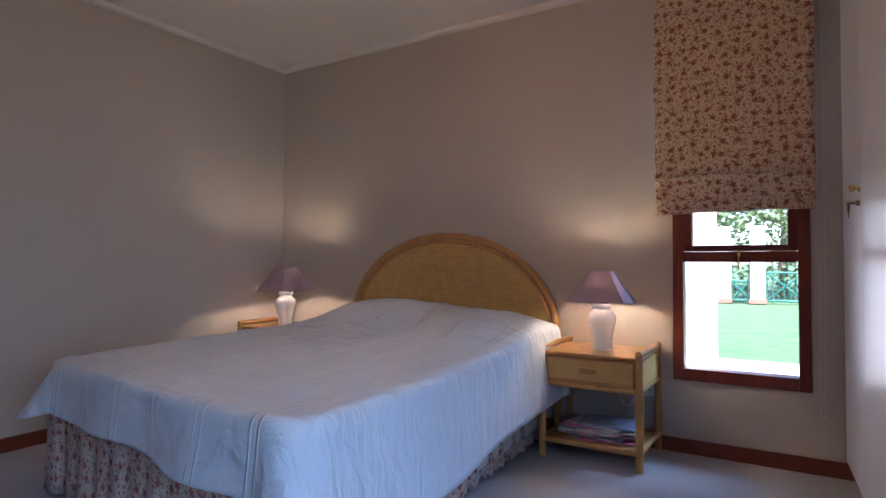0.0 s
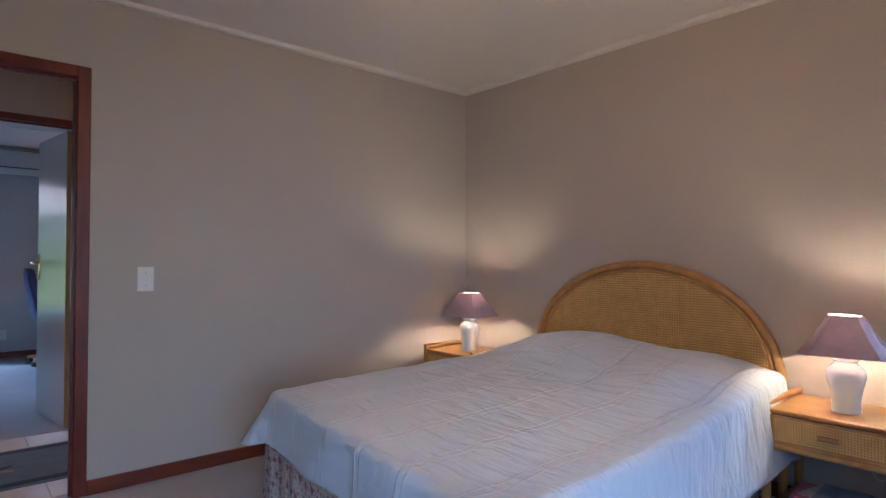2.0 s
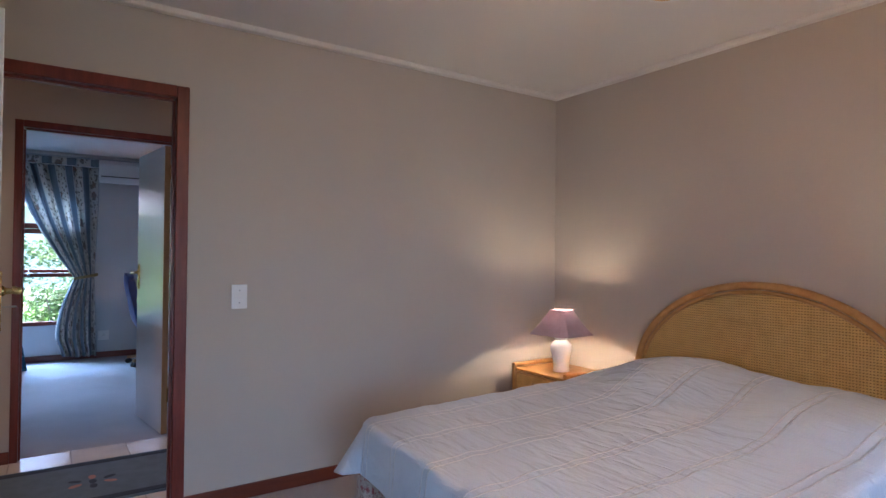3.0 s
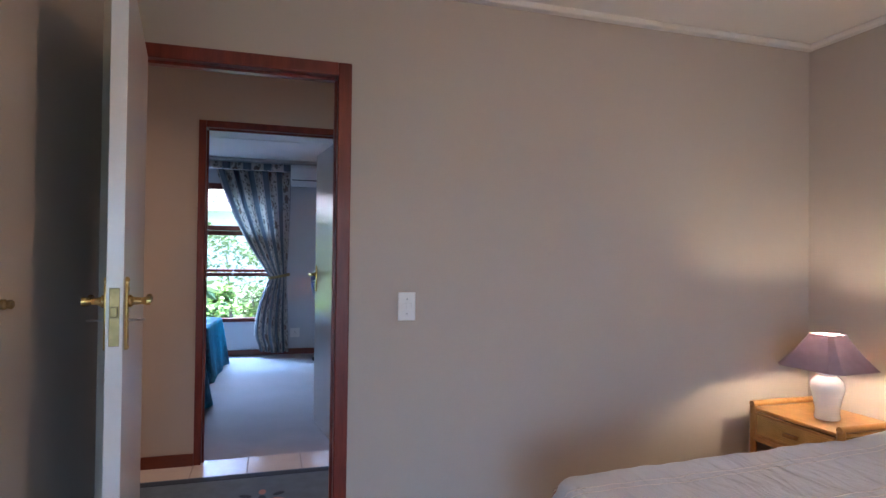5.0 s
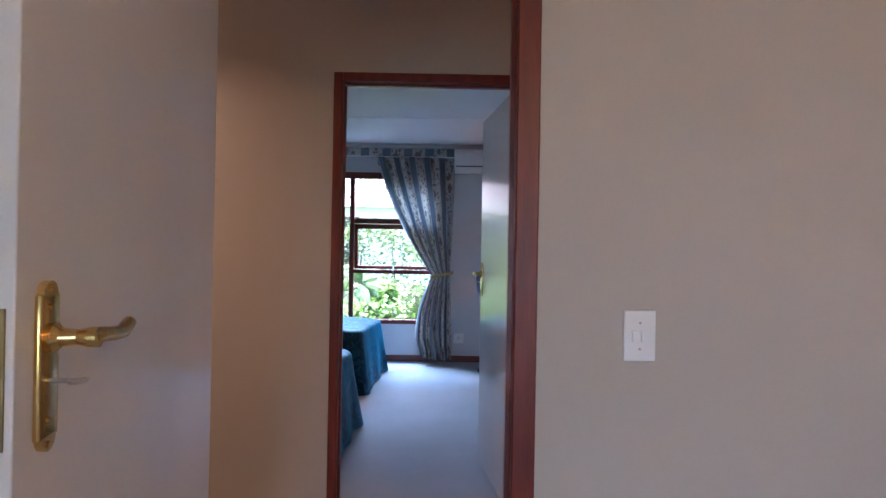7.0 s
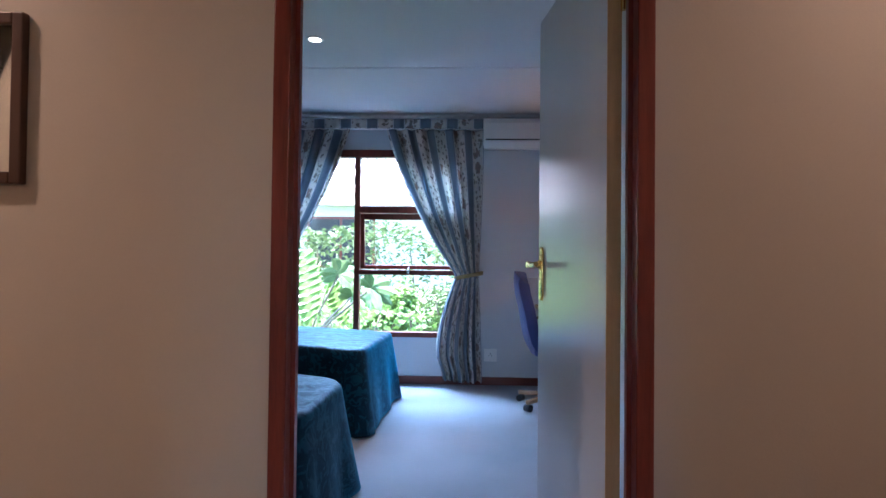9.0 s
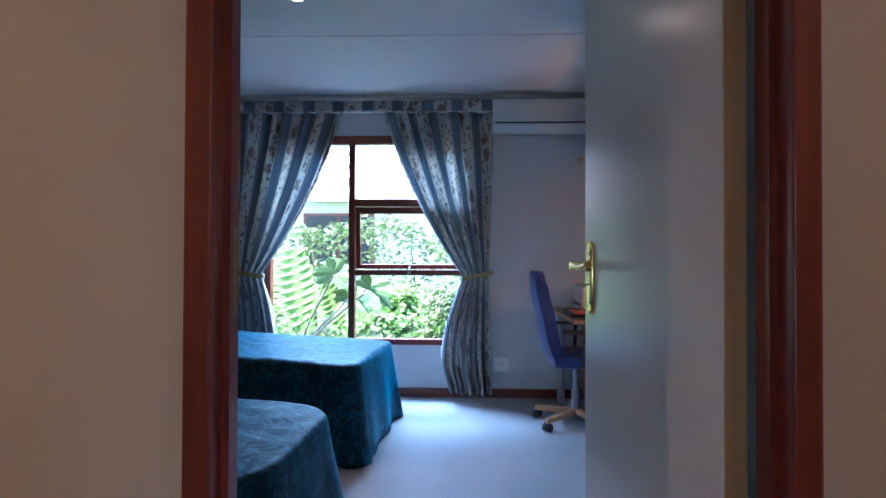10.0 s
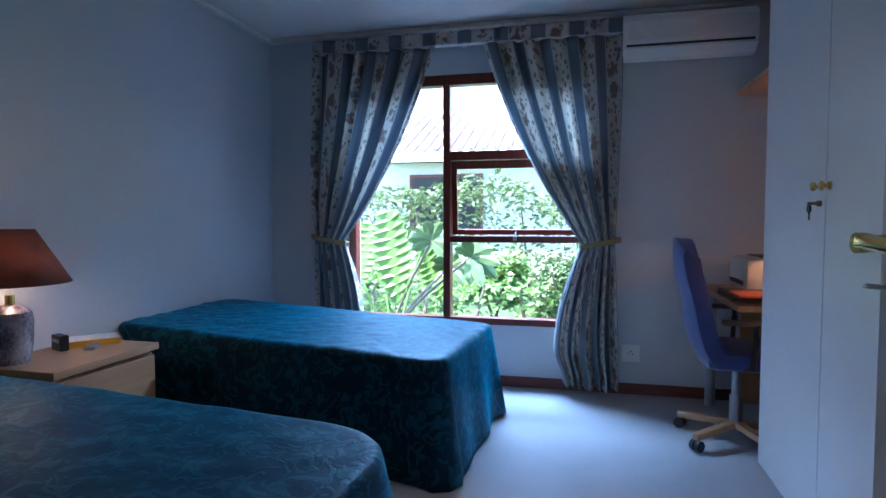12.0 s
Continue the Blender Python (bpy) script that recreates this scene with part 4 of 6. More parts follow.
def urn_lamp(label, at, turn):
    d = thing("table_lamp", label, "table lamp", at=at, group="bedside lamps")
    bm = bmesh.new()
    lathe(bm, [(0.0001, 0.001), (0.052, 0.001), (0.054, 0.012), (0.050, 0.03), (0.052, 0.06), (0.060, 0.10), (0.069, 0.135), (0.071, 0.155), (0.066, 0.178), (0.050, 0.195), (0.040, 0.203), (0.040, 0.209), (0.048, 0.215), (0.050, 0.225), (0.044, 0.236), (0.026, 0.242), (0.0001, 0.243)], 40)
    part("base", bm, CERAMIC, d, "glossy cream ceramic urn base", smooth=True)
    bm = bmesh.new()
    rod(bm, (0, 0, 0.242), (0, 0, 0.308), 0.014)
    part("bulb_holder", bm, BRASS, d)
    bulb(d, 0.348, BULB, 0.55)
    # square flared shade with clipped corners, open above and below
    bm = bmesh.new()

    def ring(r, z, c):
        p = [(r - c, -r), (r, -r + c), (r, r - c), (r - c, r), (-r + c, r), (-r, r - c), (-r, -r + c), (-r + c, -r)]
        return [bm.verts.new((x * math.cos(turn) - y * math.sin(turn), x * math.sin(turn) + y * math.cos(turn), z)) for x, y in p]

    lo, mid, hi = ring(0.160, 0.244, 0.04), ring(0.110, 0.312, 0.028), ring(0.060, 0.398, 0.016)
    for p, q in ((lo, mid), (mid, hi)):
        for i in range(8):
            bm.faces.new((p[i], p[(i + 1) % 8], q[(i + 1) % 8], q[i]))
    s = part("shade", bm, SHADE, d, "mauve fabric shade with clipped corners")
    thicken(s, 0.0015)
    for (r, z, c) in ((0.160, 0.244, 0.04), (0.060, 0.398, 0.016)):
        bm = bmesh.new()
        p = [(r - c, -r), (r, -r + c), (r, r - c), (r - c, r), (-r + c, r), (-r, r - c), (-r, -r + c), (-r + c, -r), (r - c, -r)]
        for (xa, ya), (xb, yb) in zip(p, p[1:]):
            rod(bm, (xa * math.cos(turn) - ya * math.sin(turn), xa * math.sin(turn) + ya * math.cos(turn), z), (xb * math.cos(turn) - yb * math.sin(turn), xb * math.sin(turn) + yb * math.cos(turn), z), 0.0028, seg=6)
        part("trim", bm, SHADE, s)
    bm = bmesh.new()
    rod(bm, (-0.055, 0, 0.388), (0.055, 0, 0.388), 0.0015, seg=6)
    rod(bm, (0, -0.055, 0.388), (0, 0.055, 0.388), 0.0015, seg=6)
    rod(bm, (0, 0, 0.378), (0, 0, 0.388), 0.0015, seg=6)
    part("shade_carrier", bm, BRASS, s)
    return d


urn_lamp("lit lamp with cream ceramic urn base and mauve fabric shade", pose(-0.73, 3.02, 0.519), radians(11))
urn_lamp("lit lamp with cream urn base and mauve shade by the corner", pose(-2.905, 2.94, 0.519), radians(4))


def magazines():
    cols = [(0.7, 0.65, 0.6), (0.7, 0.2, 0.35), (0.7, 0.68, 0.66), (0.3, 0.35, 0.5), (0.6, 0.3, 0.35), (0.75, 0.73, 0.7), (0.75, 0.55, 0.6)]
    z = 0.0865
    for k in range(11):
        c = cols[k % 7]
        m = mat("magazine_cover", c, 0.3, tuple(v * 0.55 for v in c), 22)
        bm = bmesh.new()
        t = 0.005 + 0.002 * (k % 3)
        box(bm, -0.105, 0.105, -0.14, 0.14, 0, t, bevel=0.0012)
        ob = part("magazine", bm, m, None, at=pose(-0.735 + 0.05 * math.sin(k * 2.1), 3.02 + 0.012 * math.cos(k * 3.3), z, 0, 0, 90 + 13 * math.sin(k * 1.9)))
        tagged(ob, "glossy magazine in a loose pile on the table rack", "magazine", "magazines on the rack")
        z += t + 0.0004


magazines()


def lamp_cord():
    bm = bmesh.new()
    pts = [(-0.715, YA - 0.015, 0.30)]
    for k in range(15):
        f = k / 14
        pts.append((-0.715 + 0.14 * f, YA - 0.03 - 0.01 * math.sin(f * 3), 0.30 - 0.14 * math.sin(math.pi * f) * (1 - 0.3 * f) + 0.06 * f))
    tube(bm, pts, 0.003, seg=6)
    cord = part("lamp_cord", bm, PLASTIC, None, smooth=True)
    tagged(cord, "thin white lamp cord looping from the wall socket", "cord")
    bm = bmesh.new()
    box(bm, -0.74, -0.70, YA - 0.04, YA - 0.0145, 0.285, 0.315, bevel=0.006)
    part("plug", bm, PLASTIC, cord)


lamp_cord()

GLOBE = emit("lit_globe", (1.0, 0.63, 0.32), 11.5)


def ceiling_fan():
    d = thing("ceiling_fan", "white ceiling fan with cane-inlaid blades and a lit globe", "ceiling fan", at=pose(-1.172, 1.577, 0))
    z = 2.205
    bm = bmesh.new()
    lathe(bm, [(0.0001, H - 0.06), (0.03, H - 0.06), (0.07, H - 0.002), (0.0001, H - 0.001)], 28)
    part("ceiling_cup", bm, WHITE, d, smooth=True)
    bm = bmesh.new()
    rod(bm, (0, 0, z + 0.06), (0, 0, H - 0.04), 0.012)
    part("rod", bm, WHITE, d, smooth=True)
    bm = bmesh.new()
    lathe(bm, [(0.0001, z + 0.085), (0.06, z + 0.08), (0.105, z + 0.05), (0.11, z + 0.0), (0.085, z - 0.035), (0.05, z - 0.045), (0.0001, z - 0.046)], 32)
    part("motor", bm, WHITE, d, smooth=True)
    bm = bmesh.new()
    lathe(bm, [(0.045, z - 0.046), (0.06, z - 0.06), (0.085, z - 0.10), (0.08, z - 0.14), (0.05, z - 0.165), (0.0001, z - 0.175)], 28)
    part("globe", bm, GLOBE, d, "lit opal glass globe", smooth=True)

    def outline(r0, r1, w0, w1):
        pts = [(-w0, r0), (-w1, r1 - w1 * 0.7)]
        pts += [(-w1 * math.cos(math.pi * k / 10), r1 - w1 * 0.7 + w1 * 0.7 * math.sin(math.pi * k / 10)) for k in range(1, 10)]
        return pts + [(w1, r1 - w1 * 0.7), (w0, r0)]

    for k in range(4):
        m = Matrix.Rotation(radians(38 + 90 * k), 4, "Z") @ Matrix.Translation((0, 0, z)) @ Matrix.Rotation(radians(8), 4, "Y")
        bm = bmesh.new()
        bm.faces.new([bm.verts.new((x, y, 0)) for x, y in outline(0.15, 0.565, 0.045, 0.066)])
        bl = part("blade", bm, WHITE, d, at=m)
        thicken(bl, 0.007, 0)
        bm = bmesh.new()
        bm.faces.new([bm.verts.new((x, y, -0.0045)) for x, y in outline(0.21, 0.545, 0.030, 0.046)])
        thicken(part("cane_inlay", bm, CANE, bl, "woven cane inlay"), 0.002, 0)
        bm = bmesh.new()
        box(bm, -0.02, 0.02, 0.09, 0.19, 0.004, 0.01, bevel=0.002)
        part("bracket", bm, BRASS, bl)


ceiling_fan()


# ---- the passage ----
def passage_floor():
    tagged(solid("floor_passage", GROUT, (XH - 0.06, XA - 0.07, HY0, HY1, -0.1, -0.004), label="cream glazed floor tiles with grey joints"))


passage_floor()

RUG = mat("rug_wool", (0.12, 0.17, 0.22), 0.95, (0.09, 0.13, 0.17), 12, bump=0.8, bscale=250)
RUG_DARK = mat("rug_border", (0.035, 0.055, 0.085), 0.95, (0.028, 0.045, 0.07), 12, bump=0.8, bscale=250)
RUG_PINK = mat("rug_motif", (0.42, 0.22, 0.19), 0.95, (0.36, 0.18, 0.16), 12, bump=0.8, bscale=250)


def rug():
    x0, x1, y0, y1 = -4.30, -3.60, -0.75, 1.35
    d = thing("runner_rug", "blue-grey woollen rug with dark border and flower motif on tiles", "rug")
    bm = bmesh.new()
    box(bm, x0, x1, y0, y1, -0.001, 0.009, bevel=0.003)
    part("carpet_field", bm, RUG, d)
    bm = bmesh.new()
    for b in ((x0 + 0.02, x0 + 0.075, y0 + 0.02, y1 - 0.02), (x1 - 0.075, x1 - 0.02, y0 + 0.02, y1 - 0.02), (x0 + 0.075, x1 - 0.075, y0 + 0.02, y0 + 0.075), (x0 + 0.075, x1 - 0.075, y1 - 0.075, y1 - 0.02)):
        box(bm, *b, 0.009, 0.011)
    part("border", bm, RUG_DARK, d)
    for cy in (-0.35, 0.38, 1.05):
        for k in range(7):
            a = k / 6 * 2 * math.pi
            r = 0.06 if k < 6 else 0
            bm = bmesh.new()
            bmesh.ops.create_uvsphere(bm, u_segments=10, v_segments=5, radius=1, matrix=Matrix.LocRotScale((-3.93 + r * math.cos(a) * 1.2, cy + r * math.sin(a) * 1.6, 0.009), Euler((0, 0, a)), (0.036, 0.02, 0.003)))
            part("flower_motif", bm, RUG_PINK if k % 2 else RUG_DARK, d)


rug()


def picture():
    d = thing("framed_picture", "small landscape watercolour in a dark wooden frame on the passage wall", "picture", at=pose(XH, -0.846, 1.522, 0, 0, 90))
    w, h = 0.205, 0.213
    bm = bmesh.new()
    for b in ((-w, -w + 0.03, -h, h), (w - 0.03, w, -h, h), (-w + 0.03, w - 0.03, -h, -h + 0.03), (-w + 0.03, w - 0.03, h - 0.03, h)):
        box(bm, b[0], b[1], -0.024, 0, b[2], b[3], bevel=0.004)
    part("frame", bm, mat("dark_frame", (0.06, 0.025, 0.015), 0.35), d)
    bm = bmesh.new()
    box(bm, -w + 0.028, w - 0.028, -0.010, -0.004, -h + 0.028, h - 0.028)
    part("mount", bm, mat("cream_mount", (0.72, 0.66, 0.54), 0.8), d)
    for name, c, b in (("painted_sky", (0.45, 0.5, 0.56), (-0.115, 0.115, 0.0, 0.13)), ("painted_hills", (0.30, 0.26, 0.24), (-0.115, 0.115, -0.03, 0.0)), ("painted_field", (0.35, 0.36, 0.10), (-0.115, 0.115, -0.13, -0.03))):
        bm = bmesh.new()
        box(bm, b[0], b[1], -0.0115, -0.0102, b[2], b[3])
        part(name, bm, mat(name, c, 0.8, tuple(v * 0.6 for v in c), 14), d)
    bm = bmesh.new()
    box(bm, -w + 0.029, w - 0.029, -0.016, -0.0145, -h + 0.029, h - 0.029)
    g = part("glazing", bm, GLASS, d)
    g.visible_shadow = False


picture()


def downlight(x, y, z, power, label):
    d = thing("downlight", label, "downlight", at=pose(x, y, z))
    bm = bmesh.new()
    lathe(bm, [(0.035, -0.001), (0.036, -0.004), (0.05, -0.005), (0.052, 0.0)], 32)
    part("ring", bm, WHITE, d, smooth=True)
    bm = bmesh.new()
    lathe(bm, [(0.036, -0.002), (0.0001, -0.0025)], 24)
    part("lens", bm, emit("downlight_lens", (1.0, 0.9, 0.75), 2.0), d, "glowing lamp lens")
    l = new("lamp_light", bpy.data.lights.new("lamp_light", "AREA"))
    l.data.shape, l.data.size, l.data.energy, l.data.color, l.data.spread = "DISK", 0.07, power, (1.0, 0.64, 0.40), radians(140)
    l.parent = d
    l.location = (0, 0, -0.008)


downlight(-6.55, -0.455, H, 0.4, "round white recessed downlight, lit, in the ceiling")
# the passage pair is unseen, added to warm and brighten its walls
downlight(-3.98, 1.75, H + 0.06, 0.85, "round white recessed downlight, lit, added out of view in the passage ceiling")
downlight(-4.0, -1.32, H + 0.06, 1.25, "round white recessed downlight, lit, added out of view in the passage ceiling")


# ---- the blue bedroom ----
def damask():
    m = mat("teal_damask", (0.003, 0.028, 0.048), 0.5, (0.002, 0.018, 0.032), 5, bump=0.2, bscale=300, spec=0.15, metal=0.3, sheen=0.42)
    nt, b = add_nodes(m)
    b.inputs["Sheen Tint"].default_value = (0.01, 0.52, 0.85, 1)
    b.inputs["Sheen Roughness"].default_value = 0.4
    tc = nt.nodes.new("ShaderNodeTexCoord")
    wp = nt.nodes.new("ShaderNodeTexNoise")
    wp.inputs["Scale"].default_value = 7
    nt.links.new(tc.outputs["Object"], wp.inputs["Vector"])
    mixv = nt.nodes.new("ShaderNodeMix")
    mixv.data_type = "VECTOR"
    mixv.inputs["Factor"].default_value = 0.16
    nt.links.new(tc.outputs["Object"], mixv.inputs[4])
    nt.links.new(wp.outputs["Color"], mixv.inputs[5])
    wv = nt.nodes.new("ShaderNodeTexNoise")
    wv.inputs["Scale"].default_value = 19
    wv.inputs["Distortion"].default_value = 1.7
    wv.inputs["Detail"].default_value = 2
    nt.links.new(mixv.outputs[1], wv.inputs["Vector"])
    mr = nt.nodes.new("ShaderNodeMapRange")
    mr.inputs["From Min"].default_value, mr.inputs["From Max"].default_value = 0.50, 0.58
    nt.links.new(wv.outputs[0], mr.inputs["Value"])
    mx = nt.nodes.new("ShaderNodeMix")
    mx.data_type = "RGBA"
    nt.links.new(mr.outputs[0], mx.inputs["Factor"])
    nt.links.new(b.inputs["Base Color"].links[0].from_socket, mx.inputs[6])
    mx.inputs[7].default_value = (0.007, 0.06, 0.09, 1)
    nt.links.new(mx.outputs[2], b.inputs["Base Color"])
    rr = nt.nodes.new("ShaderNodeMapRange")
    rr.inputs["To Min"].default_value, rr.inputs["To Max"].default_value = 0.56, 0.48
    nt.links.new(mr.outputs[0], rr.inputs["Value"])
    nt.links.new(rr.outputs[0], b.inputs["Roughness"])
    bp = nt.nodes.new("ShaderNodeBump")
    bp.inputs["Strength"].default_value, bp.inputs["Distance"].default_value = 0.3, 0.002
    nt.links.new(mr.outputs[0], bp.inputs["Height"])
    nt.links.new(b.inputs["Normal"].links[0].from_socket, bp.inputs["Normal"])
    nt.links.new(bp.outputs[0], b.inputs["Normal"])
    return m


TEAL = damask()


def quilted(x, y):
    """Lozenges between diagonal rows of stitching."""
    return min(abs(math.sin((x + y) * 24)), abs(math.sin((x - y) * 24))) ** 0.5


def single_bed(x0, x1, yf, z, r, seed, skew, label):
    bed = thing("single_bed", label, "bed", group="single beds")
    bm = bmesh.new()
    box(bm, x0 + 0.03 + r * 0.3, x1 - 0.03 - r * 0.3, YB0 + 0.02, yf - 0.18 - r * 0.4, 0.05, 0.28, bevel=0.02)
    for x in (x0 + 0.12, x1 - 0.12):
        for y in (YB0 + 0.15, yf - 0.2):
            rod(bm, (x, y, 0), (x, y, 0.05), 0.03)
    part("base", bm, MATTRESS, bed)
    bm = bmesh.new()
    box(bm, x0 + 0.02 + r * 0.3, x1 - 0.02 - r * 0.3, YB0 + 0.02, yf - 0.17 - r * 0.4, 0.28, z - 0.02, bevel=0.06)
    part("mattress", bm, MATTRESS, bed, smooth=True)
    c = (x0 + x1) / 2
    bm = bmesh.new()
    bmesh.ops.create_uvsphere(bm, u_segments=20, v_segments=10, radius=1.0, matrix=Matrix.LocRotScale((c, YB0 + 0.26, z + 0.0), None, (0.32, 0.16, 0.05)))
    part("pillow", bm, MATTRESS, bed, smooth=True)

    def top(x, y):
        return z + 0.09 * min(1.0, max(0.0, (-0.2 - y) / 1.6)) + 0.006 * noise.noise(Vector((x * 3, y * 3, seed))) + 0.0045 * noise.noise(Vector((x * 12, y * 8, seed))) + (0.0045 * quilted(x, y) if seed < 1.5 else 0.0)

    def off(i, x, y, c2, f):
        return f * (0.05 + fold(i + seed * 7, 0.026, 0.29, 0.13)) + f * c2 * 0.06

    bm = bmesh.new()
    drape(bm, x0 + 0.03, x1 - 0.03, YB0 + 0.02, yf - 0.03, r, top, lambda x, y, c2: 0.012 + 0.006 * math.sin(x * 20 + y * 13), lambda i, x, y, c2, f: off(i, x, y, c2, f) if y > YB0 + 0.12 else -0.02, rows=30, drop=14)
    for v in bm.verts:
        v.co.y -= skew * min(1.1, max(0.0, (v.co.x - x0) / (x1 - x0))) * max(0.0, (v.co.y - YB0) / (yf - YB0))
    ob = part("coverlet", bm, TEAL, None, smooth=True)
    thicken(ob, 0.004, -1)
    tagged(ob, "dark teal damask coverlet draped to the floor over the single bed", "bedspread", "teal coverlets")


single_bed(-7.79, -6.83, -0.105, 0.542, 0.06, 1.0, 0.09, "single bed by the window under a teal coverlet")
single_bed(-6.05, -5.13, -0.095, 0.538, 0.24, 2.0, 0.07, "single bed near the door under a teal coverlet")

BEECH = mat("beech_veneer", (0.50, 0.30, 0.15), 0.45, (0.42, 0.24, 0.115), 5, bump=0.08, bscale=30, stretch=(0.7, 7, 7))


def night_cabinet():
    d = thing("bedside_cabinet", "beech veneer bedside cabinet between the single beds", "bedside cabinet")
    x0, x1, y0, y1 = -6.66, -6.13, YB0 + 0.018, -1.45
    bm = bmesh.new()
    box(bm, x0 + 0.01, x1 - 0.01, y0, y1 - 0.03, 0.0, 0.555)
    part("body", bm, BEECH, d)
    bm = bmesh.new()
    box(bm, x0, x1, y0, y1, 0.57, 0.60, bevel=0.003)
    box(bm, x0 + 0.01, x1 - 0.01, y0, y1 - 0.04, 0.555, 0.57)
    part("tabletop", bm, BEECH, d)
    for z0, z1 in ((0.29, 0.548), (0.03, 0.282)):
        bm = bmesh.new()
        box(bm, x0 + 0.015, x1 - 0.015, y1 - 0.03, y1 - 0.012, z0, z1, bevel=0.003)
        part("drawer", bm, BEECH, d)


night_cabinet()
VASE = mat("painted_pottery", (0.66, 0.58, 0.60), 0.25, (0.05, 0.025, 0.07), 7, bump=0.05, stretch=(2.2, 2.2, 1.3))


def blue_lamp():
    d = thing("table_lamp", "lit lamp with painted pottery base and brown cone shade", "table lamp", at=pose(-6.215, -1.735, 0.60))
    bm = bmesh.new()
    lathe(bm, [(0.0001, 0.0), (0.058, 0.0), (0.062, 0.01), (0.07, 0.08), (0.074, 0.16), (0.068, 0.195), (0.04, 0.215), (0.026, 0.222), (0.0001, 0.223)], 36)
    part("base", bm, VASE, d, "white and plum painted pottery base", smooth=True)
    bm = bmesh.new()
    rod(bm, (0, 0, 0.222), (0, 0, 0.26), 0.016)
    part("bulb_holder", bm, BRASS, d)
    bulb(d, 0.36, BULB_DIM)
    bm = bmesh.new()
    lathe(bm, [(0.205, 0.305), (0.145, 0.41), (0.088, 0.51)], 48)
    s = part("shade", bm, SHADE_B, d, "dark brown fabric cone shade", smooth=True)
    thicken(s, 0.0015)
    bm = bmesh.new()
    rod(bm, (-0.093, 0, 0.50), (0.093, 0, 0.50), 0.0015, seg=6)
    rod(bm, (0, 0, 0.36), (0, 0, 0.50), 0.0015, seg=6)
    part("shade_carrier", bm, BRASS, s)


blue_lamp()


def cabinet_clutter():
    z = 0.6005
    bm = bmesh.new()
    box(bm, -0.04, 0.04, -0.018, 0.018, 0, 0.065, bevel=0.004)
    c = part("alarm_clock", bm, BLACK, None, at=pose(-6.43, -1.74, z, 0, 0, 70))
    tagged(c, "small black digital alarm clock on the bedside cabinet", "clock")
    bm = bmesh.new()
    for k in range(3):
        box(bm, -0.028 + k * 0.02, -0.014 + k * 0.02, -0.0188, -0.018, 0.035, 0.05)
    part("dial", bm, mat("clock_dial", (0.3, 0.32, 0.34), 0.4), c, "pale digits")
    bm = bmesh.new()
    box(bm, -0.05, 0.05, -0.022, 0.022, 0, 0.016, bevel=0.005)
    tagged(part("remote_control", bm, mat("grey_plastic", (0.3, 0.3, 0.31), 0.4), None, at=pose(-6.49, -1.64, z, 0, 0, 30)), "small grey remote control on the bedside cabinet", "remote control")
    d = thing("book", "yellow-edged white paperback book on the bedside cabinet", "book", at=pose(-6.57, -1.72, z, 0, 0, 50))
    bm = bmesh.new()
    box(bm, -0.065, 0.065, -0.1, 0.1, 0.002, 0.026)
    part("pages", bm, mat("paper", (0.75, 0.73, 0.68), 0.8), d)
    bm = bmesh.new()
    box(bm, -0.067, 0.067, -0.102, 0.102, 0.026, 0.028)
    part("cover", bm, mat("white_cover", (0.7, 0.7, 0.7), 0.4), d)
    bm = bmesh.new()
    box(bm, -0.067, 0.067, -0.102, 0.102, 0, 0.002)
    box(bm, 0.065, 0.067, -0.102, 0.102, 0.002, 0.026)
    part("spine", bm, mat("yellow_cover", (0.8, 0.5, 0.03), 0.4), d, "yellow spine")


cabinet_clutter()


